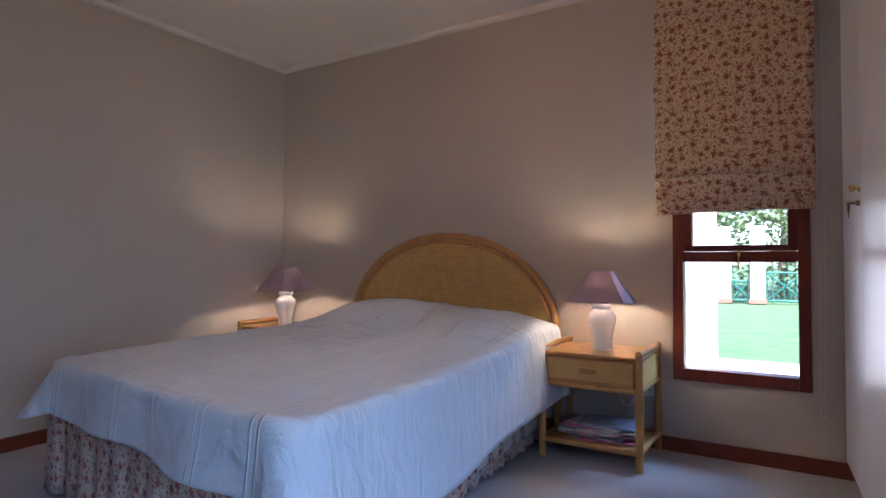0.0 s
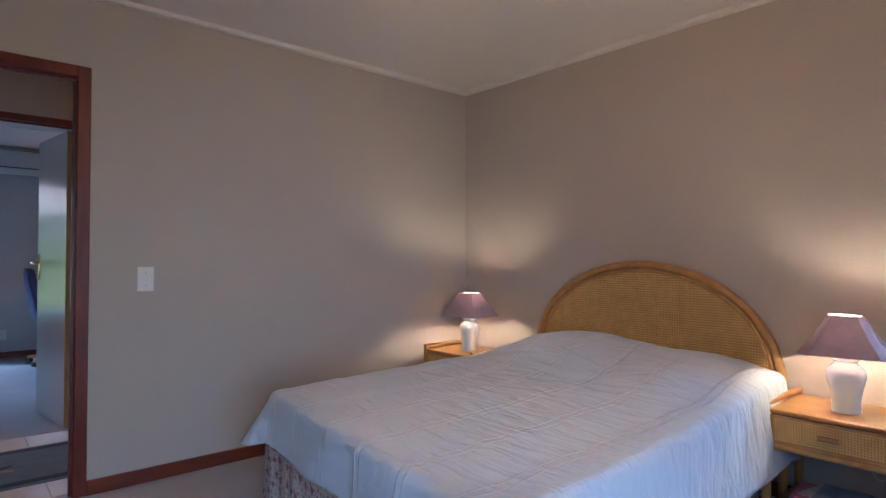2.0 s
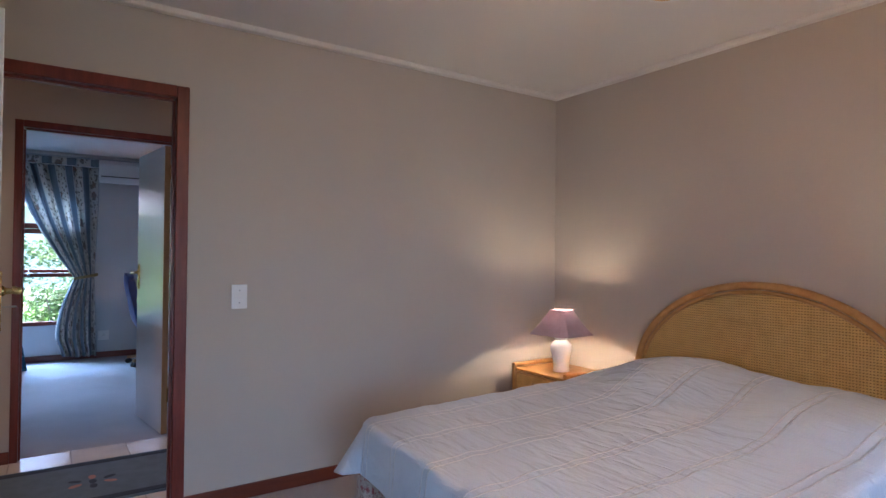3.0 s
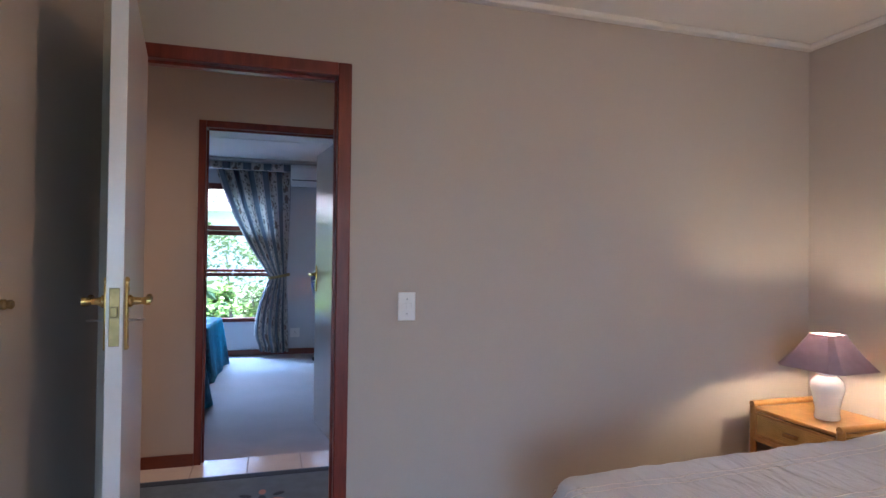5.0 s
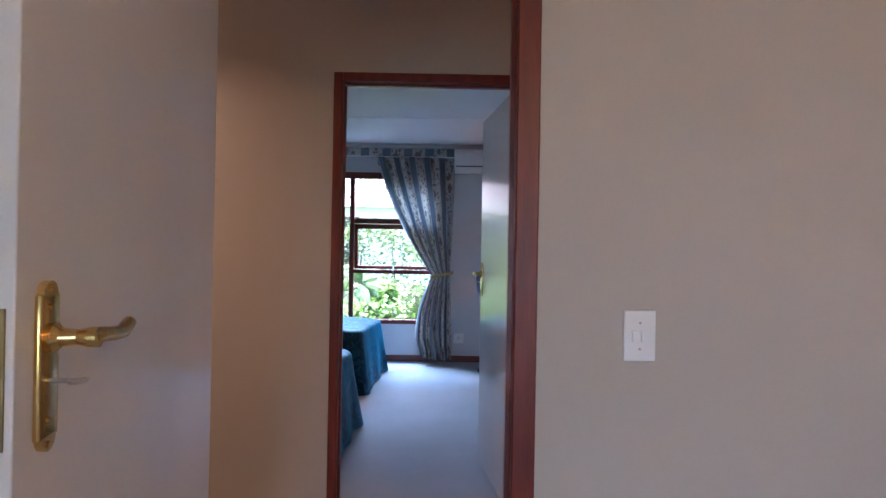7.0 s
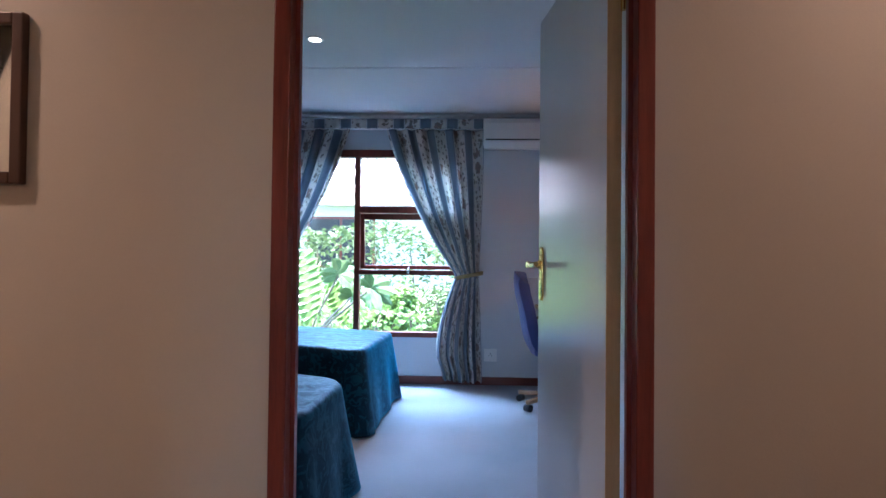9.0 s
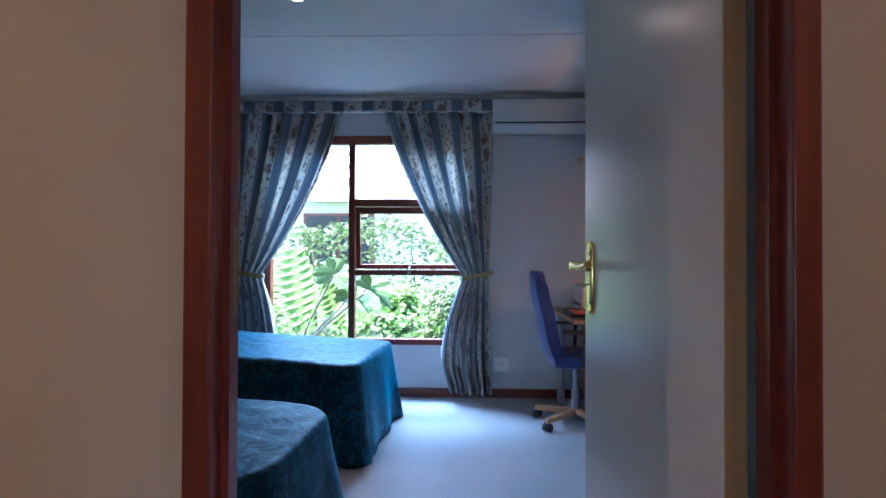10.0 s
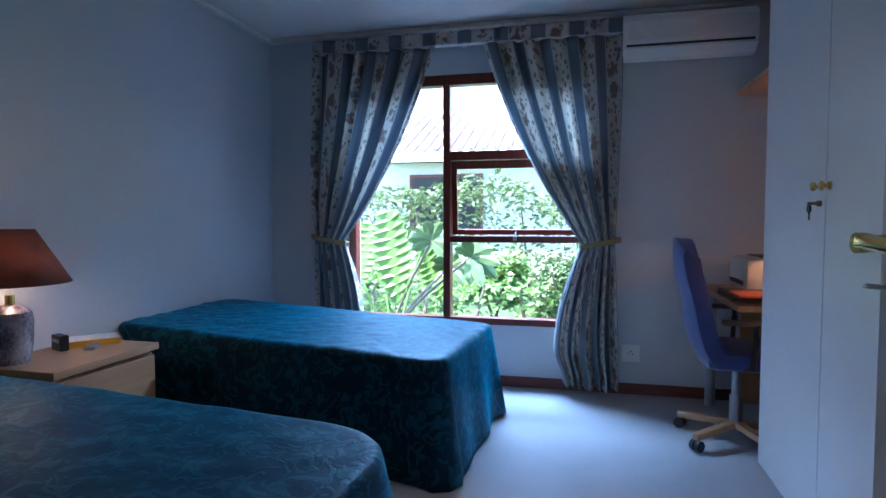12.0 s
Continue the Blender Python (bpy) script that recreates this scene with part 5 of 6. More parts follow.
# ---- curtains ----
def curtain_mat():
    m, last = floral("striped_floral_curtain", (0.64, 0.60, 0.54), (0.25, 0.16, 0.13), 6.5, leaf=(0.22, 0.20, 0.18), uv=True, squash=(1, 1, 1))
    nt, b = add_nodes(m)
    tc = nt.nodes.new("ShaderNodeTexCoord")
    sep = nt.nodes.new("ShaderNodeSeparateXYZ")
    nt.links.new(tc.outputs["UV"], sep.inputs[0])
    fr = nt.nodes.new("ShaderNodeMath")
    fr.operation = "PINGPONG"
    fr.inputs[1].default_value = 0.15
    nt.links.new(sep.outputs[0], fr.inputs[0])
    mr = nt.nodes.new("ShaderNodeMapRange")
    mr.inputs["From Min"].default_value, mr.inputs["From Max"].default_value = 0.078, 0.083
    nt.links.new(fr.outputs[0], mr.inputs["Value"])
    # pale lines along the edges of the blue stripe
    l2 = nt.nodes.new("ShaderNodeMapRange")
    l2.inputs["From Min"].default_value, l2.inputs["From Max"].default_value = 0.089, 0.093
    nt.links.new(fr.outputs[0], l2.inputs["Value"])
    blue = nt.nodes.new("ShaderNodeMix")
    blue.data_type = "RGBA"
    nt.links.new(l2.outputs[0], blue.inputs["Factor"])
    blue.inputs[6].default_value = (0.58, 0.58, 0.57, 1)
    blue.inputs[7].default_value = (0.20, 0.235, 0.27, 1)
    mx = nt.nodes.new("ShaderNodeMix")
    mx.data_type = "RGBA"
    nt.links.new(mr.outputs[0], mx.inputs["Factor"])
    nt.links.new(last, mx.inputs[6])
    nt.links.new(blue.outputs[2], mx.inputs[7])
    nt.links.new(mx.outputs[2], b.inputs["Base Color"])
    tl = nt.nodes.new("ShaderNodeBsdfTranslucent")
    nt.links.new(mx.outputs[2], tl.inputs[0])
    ms = nt.nodes.new("ShaderNodeMixShader")
    ms.inputs[0].default_value = 0.36
    nt.links.new(b.outputs[0], ms.inputs[1])
    nt.links.new(tl.outputs[0], ms.inputs[2])
    nt.links.new(ms.outputs[0], nt.nodes["Material Output"].inputs[0])
    return m


CURTAIN = curtain_mat()


def tied_curtain(name, outer, top_in, tie_in, tie_z, low_in, sign, seed, label):
    """One curtain gathered to the side by a tie-back; outer and the others are places along y."""
    d = thing(name, label, "curtain", group="blue striped curtains")
    zt, zb = 2.29, 0.045

    def inner(z):
        if z >= tie_z:
            f = (zt - z) / (zt - tie_z)
            return top_in + (tie_in - top_in) * (0.62 * f + 0.38 * f ** 2.2)
        f = (tie_z - z) / (tie_z - zb)
        return tie_in + (low_in - tie_in) * math.sin(min(1.0, f * 1.35) * math.pi / 2) * (1 - 0.35 * smooth01((f - 0.72) / 0.28))

    def fn(u, v):
        z = zt + (zb - zt) * v
        near = math.exp(-((z - tie_z) / 0.16) ** 2)
        yo = outer + sign * 0.0 + 0.012 * math.sin(z * 3 + seed)
        tied = outer + (tie_in - outer) * 0.12
        yo = yo + (tied - yo) * near * 0.6
        yi = inner(z)
        y = yo + (yi - yo) * u
        ph = 2 * math.pi * (6.5 * u + 0.75 * noise.noise(Vector((u * 4.5, seed, 0.25 * v)))) + 0.5 * math.sin(v * 5 + seed)
        amp = (0.042 + 0.024 * noise.noise(Vector((u * 7, seed + 3, v)))) * (1 - 0.62 * near) * (0.75 + 0.35 * v)
        x = XB + 0.115 + amp * (math.sin(ph) + 0.28 * math.sin(2 * ph + 1.1)) + 0.010 * math.sin(ph * 0.47 + 1.0 + 2 * v) + 0.03 * near
        hem = 0.05 * max(0.0, u - 0.55) * (1 if v > 0.9 else 0)
        return (x, y, z + hem * (v - 0.9) * 10)

    bm = bmesh.new()
    grid(bm, 150, 70, fn, uv=lambda u, v: (u * 1.55 + seed, (1 - v) * 2.25))
    c = part("drape", bm, CURTAIN, d, smooth=True)
    thicken(c, 0.002, 0)
    bm = bmesh.new()
    yc, w = (outer + tie_in) / 2, abs(outer - tie_in) / 2 + 0.012
    pts = [(XB + 0.135 + 0.055 * math.sin(a), yc + w * math.cos(a), tie_z + 0.025 * sign * math.cos(a) * -1) for a in [2 * math.pi * k / 28 for k in range(29)]]
    for dz in (-0.011, 0.0, 0.011):
        tube(bm, [(x, y, z + dz) for x, y, z in pts], 0.0065, seg=8)
    t = part("tie_back", bm, mat("gold_cord", (0.40, 0.31, 0.12), 0.7, (0.28, 0.2, 0.07), 60, bump=0.5), d, "gold plaited tie-back", smooth=True)
    return d


tied_curtain("curtain", -1.462, -0.57, -1.215, 1.00, -1.09, 1, 0.3, "blue and cream striped floral curtain tied back beside the window")
tied_curtain("curtain", 0.612, -0.25, 0.385, 0.99, 0.215, -1, 1.7, "blue and cream striped floral curtain tied back beside the window")


def heading():
    bm = bmesh.new()
    grid(bm, 220, 4, lambda u, v: (XB + 0.125 + 0.006 * math.sin(u * 160) + 0.004 * math.sin(u * 61), -1.453 + 2.075 * u, 2.385 - 0.085 * v), uv=lambda u, v: (u * 2.6, 0.1 * v))
    ob = part("curtain_heading", bm, CURTAIN, None, smooth=True)
    thicken(ob, 0.004, 0)
    tagged(ob, "gathered heading band of the striped floral curtains", "curtain heading")
    bm = bmesh.new()
    box(bm, XB + 0.06, XB + 0.115, -1.458, 0.627, 2.30, 2.36, bevel=0.004)
    for y in (-1.35, -0.4, 0.5):
        box(bm, XB, XB + 0.06, y - 0.015, y + 0.015, 2.31, 2.35)
    part("track", bm, PLASTIC, ob, "white curtain track")


heading()


def air_conditioner():
    d = thing("air_conditioner", "white wall-mounted split air conditioner above the desk", "air conditioner")
    y0, y1, z0, z1 = 0.620, 1.372, 2.125, 2.39
    bm = bmesh.new()
    prof = [(0, z0 + 0.03), (0.05, z0), (0.12, z0 + 0.004), (0.175, z0 + 0.05), (0.185, z0 + 0.09), (0.19, z1 - 0.06), (0.17, z1 - 0.012), (0.14, z1), (0, z1)]
    a = [bm.verts.new((XB + p, y0, z)) for p, z in prof]
    b = [bm.verts.new((XB + p, y1, z)) for p, z in prof]
    bm.faces.new(a)
    bm.faces.new(b[::-1])
    for i in range(len(prof)):
        bm.faces.new((a[i], a[(i + 1) % len(prof)], b[(i + 1) % len(prof)], b[i]))
    part("casing", bm, PLASTIC, d)
    bm = bmesh.new()
    box(bm, XB + 0.178, XB + 0.193, y0 + 0.02, y1 - 0.02, z0 + 0.062, z0 + 0.072)
    part("outlet_slot", bm, BLACK, d, "dark air slot")
    bm = bmesh.new()
    for k in range(9):
        z = z0 + 0.105 + k * 0.0125
        box(bm, XB + 0.186, XB + 0.1935, y0 + 0.03, y1 - 0.03, z, z + 0.006)
    part("intake_grille", bm, PLASTIC, d)


air_conditioner()

DARKWOOD = mat("dark_wood", (0.10, 0.05, 0.025), 0.4, (0.07, 0.03, 0.015), 8, stretch=(5, 1, 5))
BLUE_CLOTH = mat("blue_wool", (0.035, 0.06, 0.22), 0.95, (0.025, 0.045, 0.17), 8, bump=0.6, bscale=300, sheen=0.3)


def office_chair():
    """Faces local +y, centre of the base at the origin."""
    d = thing("office_chair", "blue upholstered high-back swivel chair on wooden star base", "office chair", at=pose(-7.66, 1.165, 0, 0, 0, -4))
    bm = bmesh.new()
    prof = [(-0.145, 0.44), (-0.19, 0.52), (-0.215, 0.62), (-0.235, 0.75), (-0.265, 0.88), (-0.275, 0.98), (-0.27, 1.045)]

    def back(u, v):
        k = v * (len(prof) - 1)
        i = min(int(k), len(prof) - 2)
        f = k - i
        y = prof[i][0] * (1 - f) + prof[i + 1][0] * f
        z = prof[i][1] * (1 - f) + prof[i + 1][1] * f
        hw = 0.225 - 0.07 * v + 0.01 * math.sin(math.pi * v)
        s = 2 * u - 1
        return (hw * math.copysign(abs(s) ** 0.9, s), y + 0.05 * s * s * (1 - 0.4 * v), z - 0.07 * s * s * v ** 5)

    grid(bm, 14, 18, back)
    bk = part("backrest", bm, BLUE_CLOTH, d, "blue wool backrest", smooth=True)
    thicken(bk, 0.085, 0)
    bv = bk.modifiers.new("soft", "BEVEL")
    bv.width, bv.segments, bv.angle_limit = 0.028, 3, radians(50)
    bm = bmesh.new()
    box(bm, -0.235, 0.235, -0.17, 0.27, 0.41, 0.50, bevel=0.035)
    part("seat", bm, BLUE_CLOTH, d, smooth=True)
    for s in (-1, 1):
        bm = bmesh.new()
        tube(bm, [(s * 0.2, 0.0, 0.42), (s * 0.27, 0.02, 0.44), (s * 0.275, 0.03, 0.6), (s * 0.272, 0.03, 0.645)], 0.014)
        ar = part("armrest", bm, BLACK, d, smooth=True)
        bm = bmesh.new()
        box(bm, s * 0.275 - 0.025, s * 0.275 + 0.025, -0.12, 0.16, 0.645, 0.67, bevel=0.01)
        part("arm_pad", bm, DARKWOOD, ar, "dark wooden arm pad")
    bm = bmesh.new()
    rod(bm, (0, 0, 0.09), (0, 0, 0.24), 0.032)
    rod(bm, (0, 0, 0.24), (0, 0, 0.40), 0.022)
    box(bm, -0.1, 0.1, -0.1, 0.12, 0.39, 0.41)
    part("gas_lift", bm, mat("grey_steel", (0.35, 0.35, 0.36), 0.35, metal=0.6), d, smooth=True)
    for k in range(5):
        a = radians(-118 + 72 * k)
        c, s = math.cos(a), math.sin(a)
        bm = bmesh.new()
        box(bm, 0.02, 0.3, -0.024, 0.024, 0.075, 0.108, bevel=0.008)
        for v in bm.verts:
            f = max(0, v.co.x - 0.02) / 0.28
            v.co.z -= 0.022 * f
            v.co.y *= 1 - 0.3 * f
        m = Matrix.Rotation(a, 4, "Z")
        leg = part("base_arm", bm, BEECH, d, "beech star base arm", at=m)
        bm = bmesh.new()
        for w in (-0.016, 0.016):
            rod(bm, (0.285, w - 0.01, 0.027), (0.285, w + 0.01, 0.027), 0.027, seg=18)
        rod(bm, (0.285, 0, 0.03), (0.285, 0, 0.075), 0.008)
        part("castor", bm, BLACK, leg, "black twin-wheel castor")


office_chair()


def desk():
    d = thing("desk", "wooden desk between the window wall and wardrobe", "desk")
    x0, x1, y0, y1 = XB + 0.01, -7.42, 1.102, YB1 - 0.005
    bm = bmesh.new()
    box(bm, x0, x1, y0, y1, 0.705, 0.735, bevel=0.004)
    part("desktop", bm, BEECH, d)
    for x in (x0, x1 - 0.025):
        bm = bmesh.new()
        box(bm, x, x + 0.025, y0 + 0.25, y1, 0, 0.705)
        part("side_panel", bm, BEECH, d)
    bm = bmesh.new()
    rod(bm, (x0 + 0.12, y0 + 0.06, 0), (x0 + 0.12, y0 + 0.06, 0.705), 0.03, seg=18)
    part("leg", bm, mat("grey_leg", (0.42, 0.43, 0.45), 0.4), d, "grey metal leg", smooth=True)
    # a board above
    bm = bmesh.new()
    box(bm, XB + 0.002, -7.41, 1.312, YB1 - 0.002, 1.90, 1.93, bevel=0.003)
    tagged(part("wall_shelf", bm, BEECH, None), "plain beech wall shelf above the desk", "shelf")


desk()


def desk_clutter():
    p = thing("printer", "cream desktop printer standing on the desk", "printer", at=pose(-7.98, 1.392, 0.736, 0, 0, 0))
    bm = bmesh.new()
    box(bm, -0.18, 0.18, -0.16, 0.16, 0, 0.20, bevel=0.04)
    part("casing", bm, mat("cream_plastic", (0.55, 0.50, 0.45), 0.45), p, smooth=True)
    bm = bmesh.new()
    box(bm, -0.12, 0.12, -0.08, 0.1, 0.2005, 0.207, bevel=0.003)
    part("paper_slot", bm, BLACK, p)
    bm = bmesh.new()
    box(bm, -0.14, 0.14, -0.163, -0.155, 0.05, 0.075, bevel=0.002)
    part("tray_slot", bm, BLACK, p)
    for k, (c, dx) in enumerate((((0.03, 0.025, 0.03), 0.0), ((0.12, 0.06, 0.05), 0.012))):
        bm = bmesh.new()
        box(bm, -0.16, 0.16, -0.11, 0.11, 0, 0.018, bevel=0.002)
        tagged(part("folder", bm, mat("folder_cover", c, 0.5), None, at=pose(-7.72 + dx, 1.222 + dx, 0.736 + 0.0185 * k, 0, 0, 4 * k)), "dark flat folder lying on the desk edge", "folder", "folders on the desk")
    bm = bmesh.new()
    box(bm, -0.1, 0.1, -0.08, 0.08, 0, 0.01, bevel=0.002)
    tagged(part("orange_folder", bm, mat("orange_card", (0.85, 0.14, 0.03), 0.5), None, at=pose(-7.52, 1.192, 0.7735)), "bright orange card folder on the desk", "folder")
    d = thing("desk_lamp", "small dark desk lamp, lit, on the desk", "desk lamp", at=pose(-7.62, 1.632, 0.736))
    bm = bmesh.new()
    rod(bm, (0, 0, 0), (0, 0, 0.02), 0.07, seg=24)
    tube(bm, [(0, 0, 0.02), (0, 0.02, 0.2), (0, -0.02, 0.34)], 0.008)
    part("stand", bm, BLACK, d)
    bm = bmesh.new()
    lathe(bm, [(0.03, 0.40), (0.05, 0.37), (0.075, 0.32)], 24, (0, -0.03, 0))
    thicken(part("shade", bm, BLACK, d, smooth=True), 0.002)
    l = new("lamp_light", bpy.data.lights.new("lamp_light", "POINT"))
    l.data.energy, l.data.color, l.data.shadow_soft_size = 1.8, (1.0, 0.50, 0.22), 0.02
    l.parent = d
    l.location = (0, -0.03, 0.34)


desk_clutter()

# sky above the garden that falls in at the head of the window
wl = new("window_sky_light", bpy.data.lights.new("window_sky_light", "AREA"))
wl.data.shape, wl.data.size, wl.data.size_y = "RECTANGLE", 1.7, 0.9
wl.data.energy, wl.data.color = 108.0, (0.45, 0.71, 1.0)
wl.matrix_world = look((XB - 0.75, -0.41, 2.75), (XB + 1.4, -0.41, 0.0))

# the same at the window of the warm bedroom
wa = new("window_sky_light", bpy.data.lights.new("window_sky_light", "AREA"))
wa.data.shape, wa.data.size, wa.data.size_y = "RECTANGLE", 0.9, 0.7
wa.data.energy, wa.data.color = 16.0, (0.45, 0.72, 1.0)
wa.matrix_world = look((0.62, YA + 0.85, 1.95), (-0.9, YA - 1.1, 0.0))

# ---- gardens ----
GRASS = mat("lawn", (0.085, 0.15, 0.05), 0.9, (0.035, 0.08, 0.022), 5, bump=0.9, bscale=90)
PAVING = mat("pale_paving", (0.52, 0.48, 0.42), 0.85, (0.44, 0.40, 0.35), 6, bump=0.3)
RENDERED = mat("white_render", (0.80, 0.78, 0.74), 0.8, (0.76, 0.74, 0.70), 2, bump=0.3, bscale=120)
GATE = mat("green_metal", (0.03, 0.14, 0.10), 0.4, (0.02, 0.10, 0.07), 10)
LEAF = mat("leaf", (0.17, 0.23, 0.09), 0.42, (0.07, 0.12, 0.04), 3, spec=0.4)
LEAF2 = mat("glossy_leaf", (0.22, 0.32, 0.085), 0.35, (0.12, 0.22, 0.05), 4)
BARK = mat("bark", (0.16, 0.12, 0.09), 0.9, (0.09, 0.07, 0.05), 12, bump=0.8)
see_through(LEAF, 0.35)
see_through(LEAF2, 0.35)
ROOF = mat("roof_tile", (0.52, 0.46, 0.42), 0.7, (0.44, 0.38, 0.34), 4, bump=0.3)
G = -0.12
bm = bmesh.new()
grid(bm, 40, 40, lambda u, v: (-400 + 800 * u, -400 + 800 * v, G - 0.02))
tagged(part("ground", bm, GRASS), "green garden lawn reaching into the distance", kind="structure")
solid("pavement_garden", PAVING, (-3.2, 3.0, YA + 0.24, 7.3, G - 0.08, G + 0.005), label="pale stone paving outside the window")
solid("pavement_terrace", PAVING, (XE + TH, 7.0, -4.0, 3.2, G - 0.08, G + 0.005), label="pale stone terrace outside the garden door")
# unseen slab, added so less sky and terrace bounce enters the garden door
solid("roof_sky_blocker", RENDERED, (XE + TH, 7.0, -4.0, 3.2, 2.25, 2.4), label="flat white slab added out of view to cut sky light at the garden door")
solid("roof_house", RENDERED, (XB - 0.23, XE + TH, YS - TH, YA + 0.22, T + 0.001, T + 0.15), label="flat slab over the rooms")
solid("wall_outer_ends", RENDERED, (XB - 0.22, XH - TQ, YB1 + TH, YA + 0.22, G - 0.1, T), label="white rendered outer wall")


def leaves(name, n, place, size, material, seed, parent=None, label="", droop=0.3):
    """Many small folded leaves, each at a place with a random turn."""
    rnd = random.Random(seed)
    bm = bmesh.new()
    for _ in range(n):
        p = Vector(place(rnd))
        s = size * rnd.uniform(0.6, 1.3)
        e = Euler((rnd.uniform(-0.9, 0.9), rnd.uniform(-0.9, 0.9), rnd.uniform(0, 6.28)))
        m = Matrix.LocRotScale(p, e, (s, s, s))
        a, b, c, d2, e2 = (bm.verts.new(m @ Vector(q)) for q in ((0, -0.5, 0), (0.26, 0, 0.08), (0, 0.5, -droop * 0.3), (-0.26, 0, 0.08), (0, 0, 0)))
        bm.faces.new((a, b, e2))
        bm.faces.new((b, c, e2))
        bm.faces.new((c, d2, e2))
        bm.faces.new((d2, a, e2))
    ob = part(name, bm, material, parent, label)
    return ob


def shrub(x, y, r, h, n, seed, material, label, size=0.09):
    d = thing("shrub", label, "shrub", at=pose(x, y, G))
    bm = bmesh.new()
    rnd = random.Random(seed)
    for k in range(7):
        a = rnd.uniform(0, 6.28)
        tube(bm, [(0, 0, 0), (0.2 * r * math.cos(a), 0.2 * r * math.sin(a), 0.4 * h), (0.6 * r * math.cos(a), 0.6 * r * math.sin(a), 0.8 * h)], 0.012, seg=6)
    part("stems", bm, BARK, d)
    lobes = [(rnd.uniform(-0.6, 0.6) * r, rnd.uniform(-0.6, 0.6) * r, rnd.uniform(0.35, 0.85) * h, rnd.uniform(0.35, 0.6)) for _ in range(9)]

    def place(rn):
        lx, ly, lz, ls = lobes[rn.randrange(9)]
        v = Vector((rn.gauss(0, 1), rn.gauss(0, 1), rn.gauss(0, 1))).normalized() * rn.uniform(0.6, 1.05) * ls
        return (lx + v.x * r * 0.8, ly + v.y * r * 0.8, max(0.05, lz + v.z * h * 0.45))

    leaves("foliage", n, place, size, material, seed + 1, d)
    return d


def tree(x, y, h, r, seed, label):
    d = thing("tree", label, "tree", at=pose(x, y, G))
    rnd = random.Random(seed)
    bm = bmesh.new()
    rod(bm, (0, 0, 0), (0.1, 0, h * 0.45), 0.16, 0.10, seg=10)
    tips = []
    for k in range(8):
        a, q = rnd.uniform(0, 6.28), rnd.uniform(0.4, 0.9)
        tip = (r * q * math.cos(a), r * q * math.sin(a), h * rnd.uniform(0.55, 0.92))
        rod(bm, (0.1, 0, h * 0.42), tip, 0.07, 0.02, seg=7)
        tips.append(tip)
    part("trunk", bm, BARK, d)

    def place(rn):
        t = tips[rn.randrange(8)]
        v = Vector((rn.gauss(0, 1), rn.gauss(0, 1), rn.gauss(0, 0.8)))
        return (t[0] + v.x * r * 0.26, t[1] + v.y * r * 0.26, t[2] + v.z * r * 0.22)

    leaves("crown", 5200, place, 0.24, LEAF, seed + 3, d)


def garden_wing():
    d = thing("garden_wing", "white rendered wing of the house beside the paving", "house")
    bm = bmesh.new()
    box(bm, -3.2, -0.60, 6.3, 6.6, G, 3.2)
    part("wall", bm, RENDERED, d)
    bm = bmesh.new()
    box(bm, -3.4, -0.32, 6.1, 6.9, 3.2, 3.35)
    part("roof", bm, ROOF, d)


garden_wing()


def gate_pillar(x, y, w, h, label):
    d = thing("gate_pillar", label, "pillar", at=pose(x, y, G), group="gate pillars")
    bm = bmesh.new()
    box(bm, -w / 2, w / 2, -w / 2, w / 2, 0.12, h, bevel=0.01)
    part("shaft", bm, RENDERED, d)
    bm = bmesh.new()
    box(bm, -w / 2 - 0.05, w / 2 + 0.05, -w / 2 - 0.05, w / 2 + 0.05, h, h + 0.1, bevel=0.015)
    part("cap", bm, RENDERED, d)
    bm = bmesh.new()
    box(bm, -w / 2 - 0.04, w / 2 + 0.04, -w / 2 - 0.04, w / 2 + 0.04, 0, 0.12, bevel=0.01)
    part("plinth", bm, mat("red_brick", (0.35, 0.16, 0.10), 0.85, (0.26, 0.11, 0.07), 20, bump=0.5), d, "red brick foot")


for px in (-1.66, -0.84, -3.2):
    gate_pillar(px, 17.5, 0.34, 1.95, "white rendered gate pillar on a brick foot")


def lattice(name, x0, x1, y, h, label, cat):
    d = thing(name, label, cat)
    bm = bmesh.new()
    for z in (G + 0.08, G + h):
        rod(bm, (x0, y, z), (x1, y, z), 0.03, seg=8)
    part("rails", bm, GATE, d)
    n = max(2, int((x1 - x0) / 0.13))
    for k in range(n + 1):
        x = x0 + (x1 - x0) * k / n
        bm = bmesh.new()
        rod(bm, (x, y, G + 0.02), (x, y, G + h), 0.013, seg=6)
        part("bar", bm, GATE, d)
    bm = bmesh.new()
    m = max(1, round((x1 - x0) / h))
    for k in range(m):
        a, b = x0 + (x1 - x0) * k / m, x0 + (x1 - x0) * (k + 1) / m
        rod(bm, (a, y - 0.02, G + 0.1), (b, y - 0.02, G + h), 0.022, seg=6)
        rod(bm, (a, y - 0.02, G + h), (b, y - 0.02, G + 0.1), 0.022, seg=6)
    part("cross_braces", bm, GATE, d)


lattice("garden_gate", -1.47, -1.03, 17.5, 0.58, "dark green metal garden gate between white pillars", "gate")
lattice("garden_fence", -0.64, 4.4, 17.6, 0.82, "dark green metal lattice fence beside the gate", "fence")
lattice("garden_fence", -3.0, -1.86, 17.6, 1.5, "dark green metal lattice fence beside the gate", "fence")
